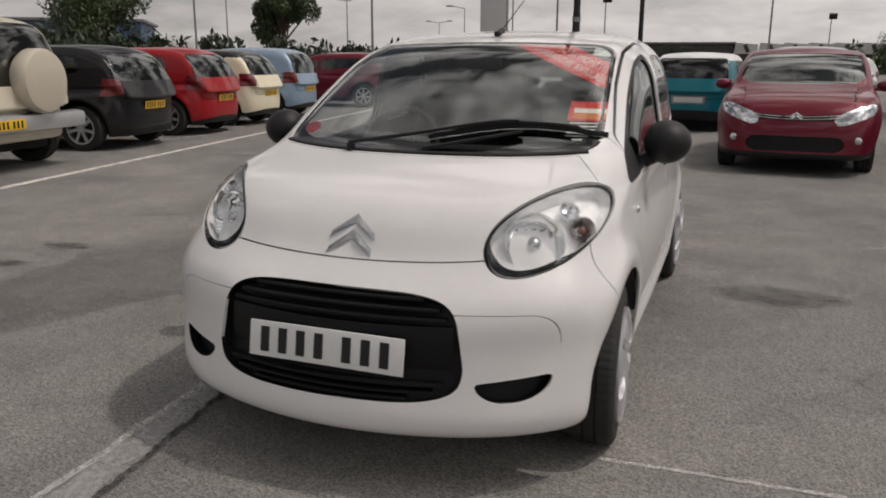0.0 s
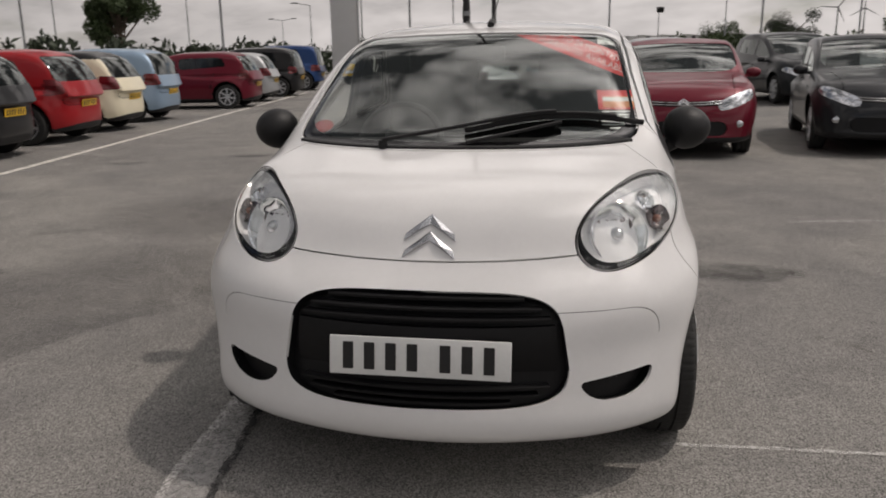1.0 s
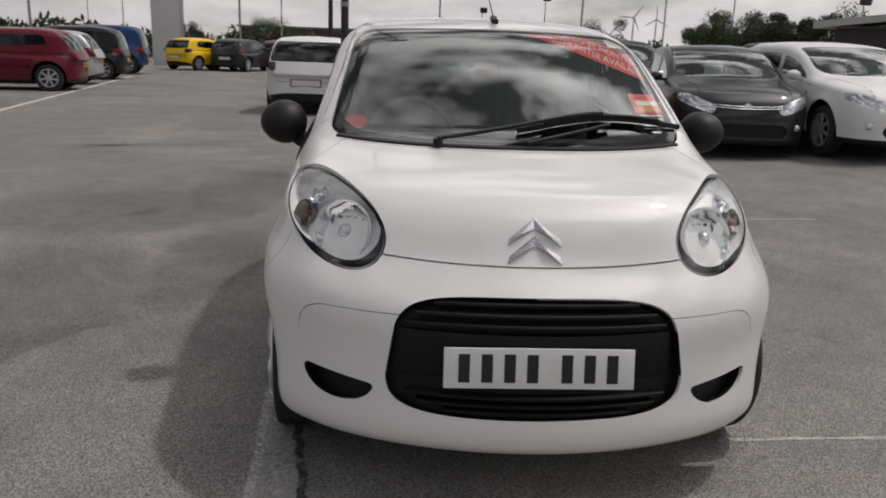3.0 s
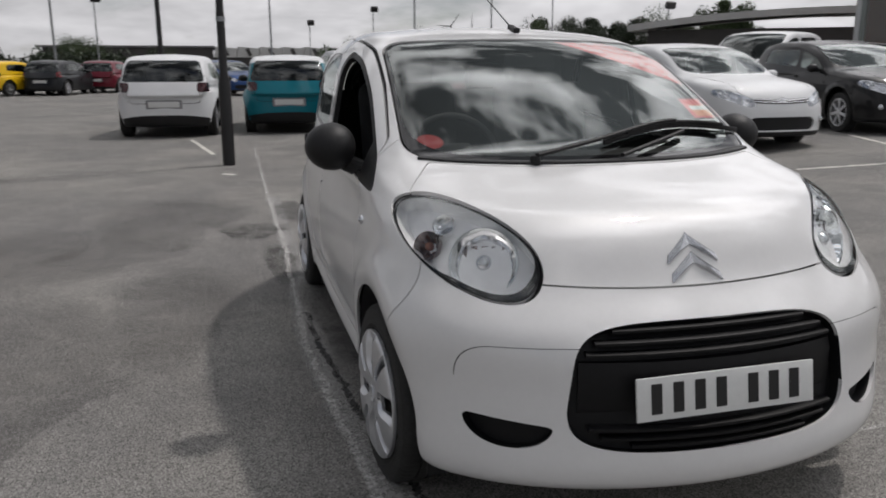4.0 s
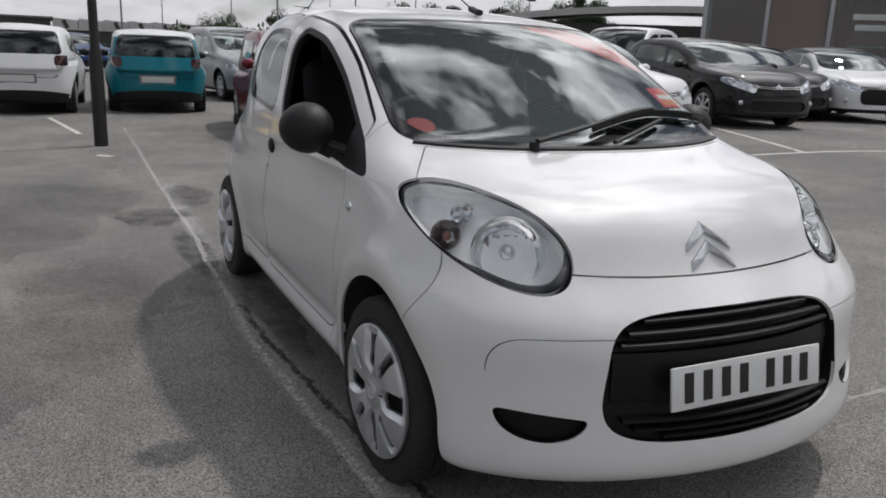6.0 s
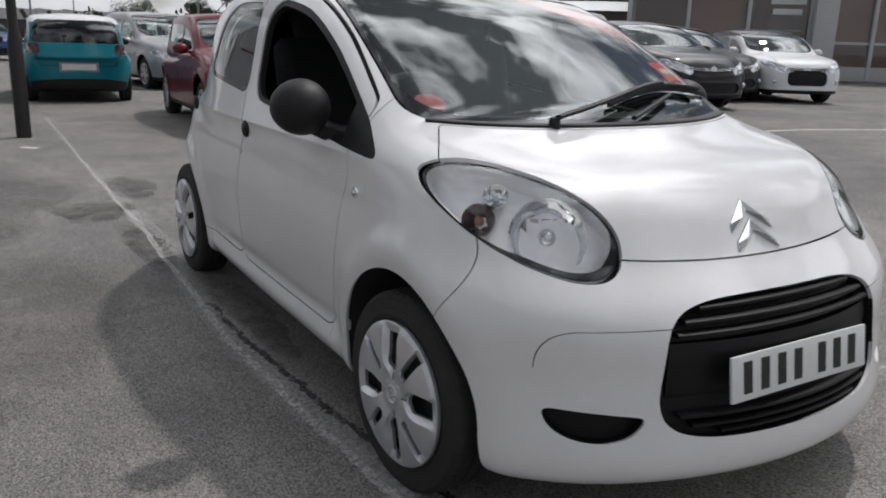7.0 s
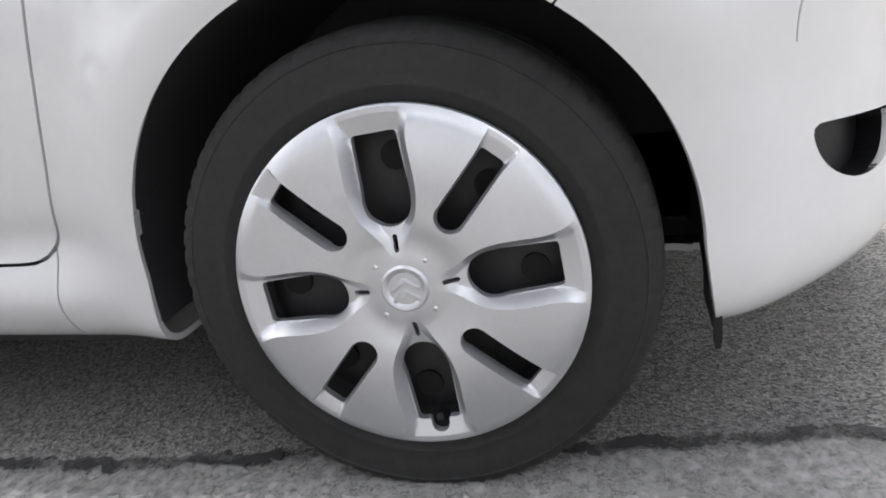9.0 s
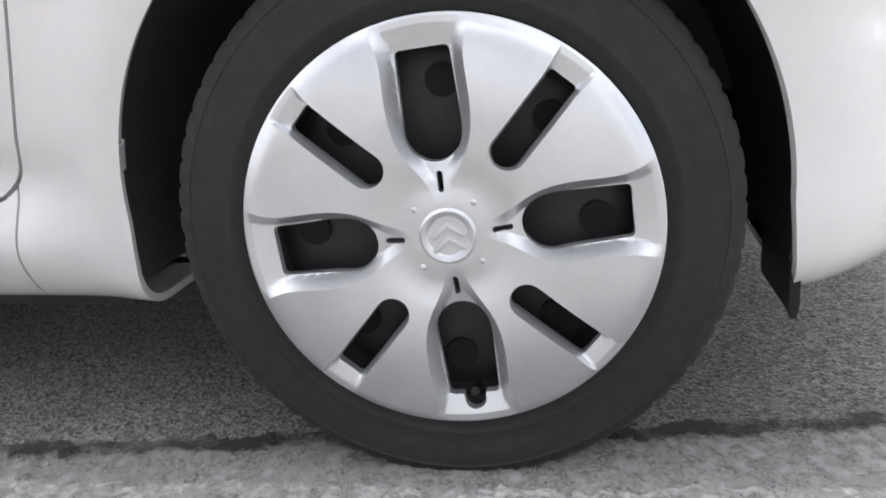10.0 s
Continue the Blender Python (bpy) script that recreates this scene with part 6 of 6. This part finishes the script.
# cabin
part("dashboard", sweep([(q, -0.80 + 0.12 * q * q, 0.865) for q in np.linspace(-0.64, 0.64, 13)], (0.36, 0.16)), TRIM, car, "charcoal dashboard")
for s in (-1, 1):
    seat = new("front_seat")
    seat.parent = car
    part("cushion", box(bmesh.new(), (0.47, 0.50, 0.16), pose(s * 0.34, 0.02, 0.56, 6), bevel=0.06, seg=3), FABRIC, seat)
    bm = box(bmesh.new(), (0.46, 0.13, 0.60), pose(s * 0.34, 0.31, 0.88, -16), bevel=0.055, seg=3)
    box(bm, (0.27, 0.10, 0.20), pose(s * 0.34, 0.41, 1.22, -14), bevel=0.045, seg=3)
    part("backrest", bm, FABRIC, seat, "dark seat back with a fixed headrest")
part("rear_bench", box(bmesh.new(), (1.16, 0.14, 0.55), pose(0, 1.05, 0.85, -18), bevel=0.05), FABRIC, car)
for s in (-1, 1):
    part("rear_headrest", box(bmesh.new(), (0.24, 0.09, 0.13), pose(s * 0.32, 1.16, 1.17, -18), bevel=0.035), FABRIC, car)
wheel = new("steering_wheel")
wheel.parent = car
wheel.matrix_basis = pose(-0.34, -0.46, 0.90, 62, 0, 0)
bm = bmesh.new()
prof = [(0.014 * math.sin(2 * math.pi * k / 10), 0.18 + 0.014 * math.cos(2 * math.pi * k / 10)) for k in range(10)]
part("rim", lathe(bm, prof, axis="z", seg=40, closed=True), TRIM, wheel)
bm = box(bmesh.new(), (0.34, 0.04, 0.02), pose(0, 0.0, 0), bevel=0.008)
box(bm, (0.14, 0.12, 0.05), pose(0, 0, 0), bevel=0.02)
part("hub", bm, TRIM, wheel)
part("rear_view_mirror", box(bmesh.new(), (0.21, 0.025, 0.06), pose(0, -0.36, 1.27, -10), bevel=0.012), TRIM, car)
part("cabin_floor", box(bmesh.new(), (1.2, 2.3, 0.04), pose(0, 0.1, 0.33)), TRIM, car)


# ---- stickers on the windscreen ----
def sticker(name, pick, mat, label, inset=0.006):
    ob = panel(name, p, t, pick & np.isin(kind, ["windscreen"]), mat, windscreen, BODY, label, rim=0.0, inset=inset)
    return ob


def glass_patch(name, corner, across, up, mat, label, inset=0.006, n=10):
    """A flat label laid on the inside of the glass: from a corner, by two edges in x and z."""
    pts = []
    for j in range(n + 1):
        for i in range(n + 1):
            pts.append((corner[0] + across[0] * i / n + up[0] * j / n, 0, corner[1] + across[1] * i / n + up[1] * j / n))
    q = np.array(pts)
    q[:, 1] = [slope_at(a, b) for a, _, b in pts]
    q = q - BODY.normal(q) * inset
    faces = [(j * (n + 1) + i, j * (n + 1) + i + 1, (j + 1) * (n + 1) + i + 1, (j + 1) * (n + 1) + i) for j in range(n) for i in range(n)]
    return from_arrays(name, q, faces, mat, windscreen, label)


sticker("guarantee_banner", banner_field(c) < 0, RED_STICKER, "red diagonal guarantee banner with white lettering")


def lettering(text, size, place, mat, label):
    """Words as a flat mesh; place gives the point for each (u, v)."""
    cu = bpy.data.curves.new("words", "FONT")
    cu.body, cu.size, cu.align_x = text, size, "CENTER"
    ob = new("words", cu)
    bpy.context.view_layer.update()
    me = bpy.data.meshes.new_from_object(ob.evaluated_get(bpy.context.evaluated_depsgraph_get()))
    bpy.data.objects.remove(ob)
    bpy.data.curves.remove(cu)
    me.name = "banner_words"
    for q in me.vertices:
        q.co = place(q.co.x, q.co.y)
    return link("banner_words", me, mat, windscreen, label)


def on_banner(low):
    """Maps lettering to the banner, its baseline low above the banner's lower edge."""
    along, up = Vector((0.932, -0.363)), Vector((0.34, 0.94))

    def place(px, py):
        q = Vector((0.415, 1.246)) + along * px + up * (py + low)
        w = np.array([[q.x, slope_at(q.x, q.y), q.y]])
        return tuple((w - BODY.normal(w) * 0.0045)[0])
    return place


lettering("UP TO 24 MONTHS", 0.036, on_banner(0.047), WHITE_PRINT, "white lettering on the banner")
lettering("GUARANTEE AVAILABLE", 0.036, on_banner(0.012), WHITE_PRINT, "white lettering on the banner")
glass_patch("price_card", (0.495, 1.066), (0.150, -0.004), (-0.008, 0.066), RED_STICKER, "red headed card behind the windscreen")
glass_patch("price_card_panel", (0.512, 1.072), (0.118, -0.004), (-0.004, 0.038), ORANGE_PRINT, "orange panel on the card", 0.005, 3)
glass_patch("price_card_flash", (0.510, 1.092), (0.122, -0.004), (-0.002, 0.014), WHITE_PRINT, "white flash on the card", 0.0042, 3)
for k in range(5):
    glass_patch("print_line", (0.508, 1.056 - 0.0105 * k), (0.128 + 0.004 * (k % 2), -0.003), (0.0, 0.0048), WHITE_PRINT, "", 0.005, 3)
glass_patch("print_line", (0.535, 1.002), (0.110, -0.003), (0.0, 0.0055), WHITE_PRINT, "", 0.005, 3)
glass_patch("white_slip", (0.492, 1.306), (0.092, -0.006), (-0.004, 0.034), WHITE_PRINT, "small white slip in the windscreen corner", 0.006, 4)
q = []
for k in range(28):
    w = 2 * math.pi * k / 28
    a, b = -0.548 + 0.042 * math.cos(w), 1.013 + 0.02 * math.sin(w)
    q.append((a, slope_at(a, b), b))
q = np.array(q)
q = q - BODY.normal(q) * 0.006
from_arrays("tax_disc", q, [tuple(range(28))], RED_DISC, windscreen, "round red paper disc behind the windscreen", smooth=False)
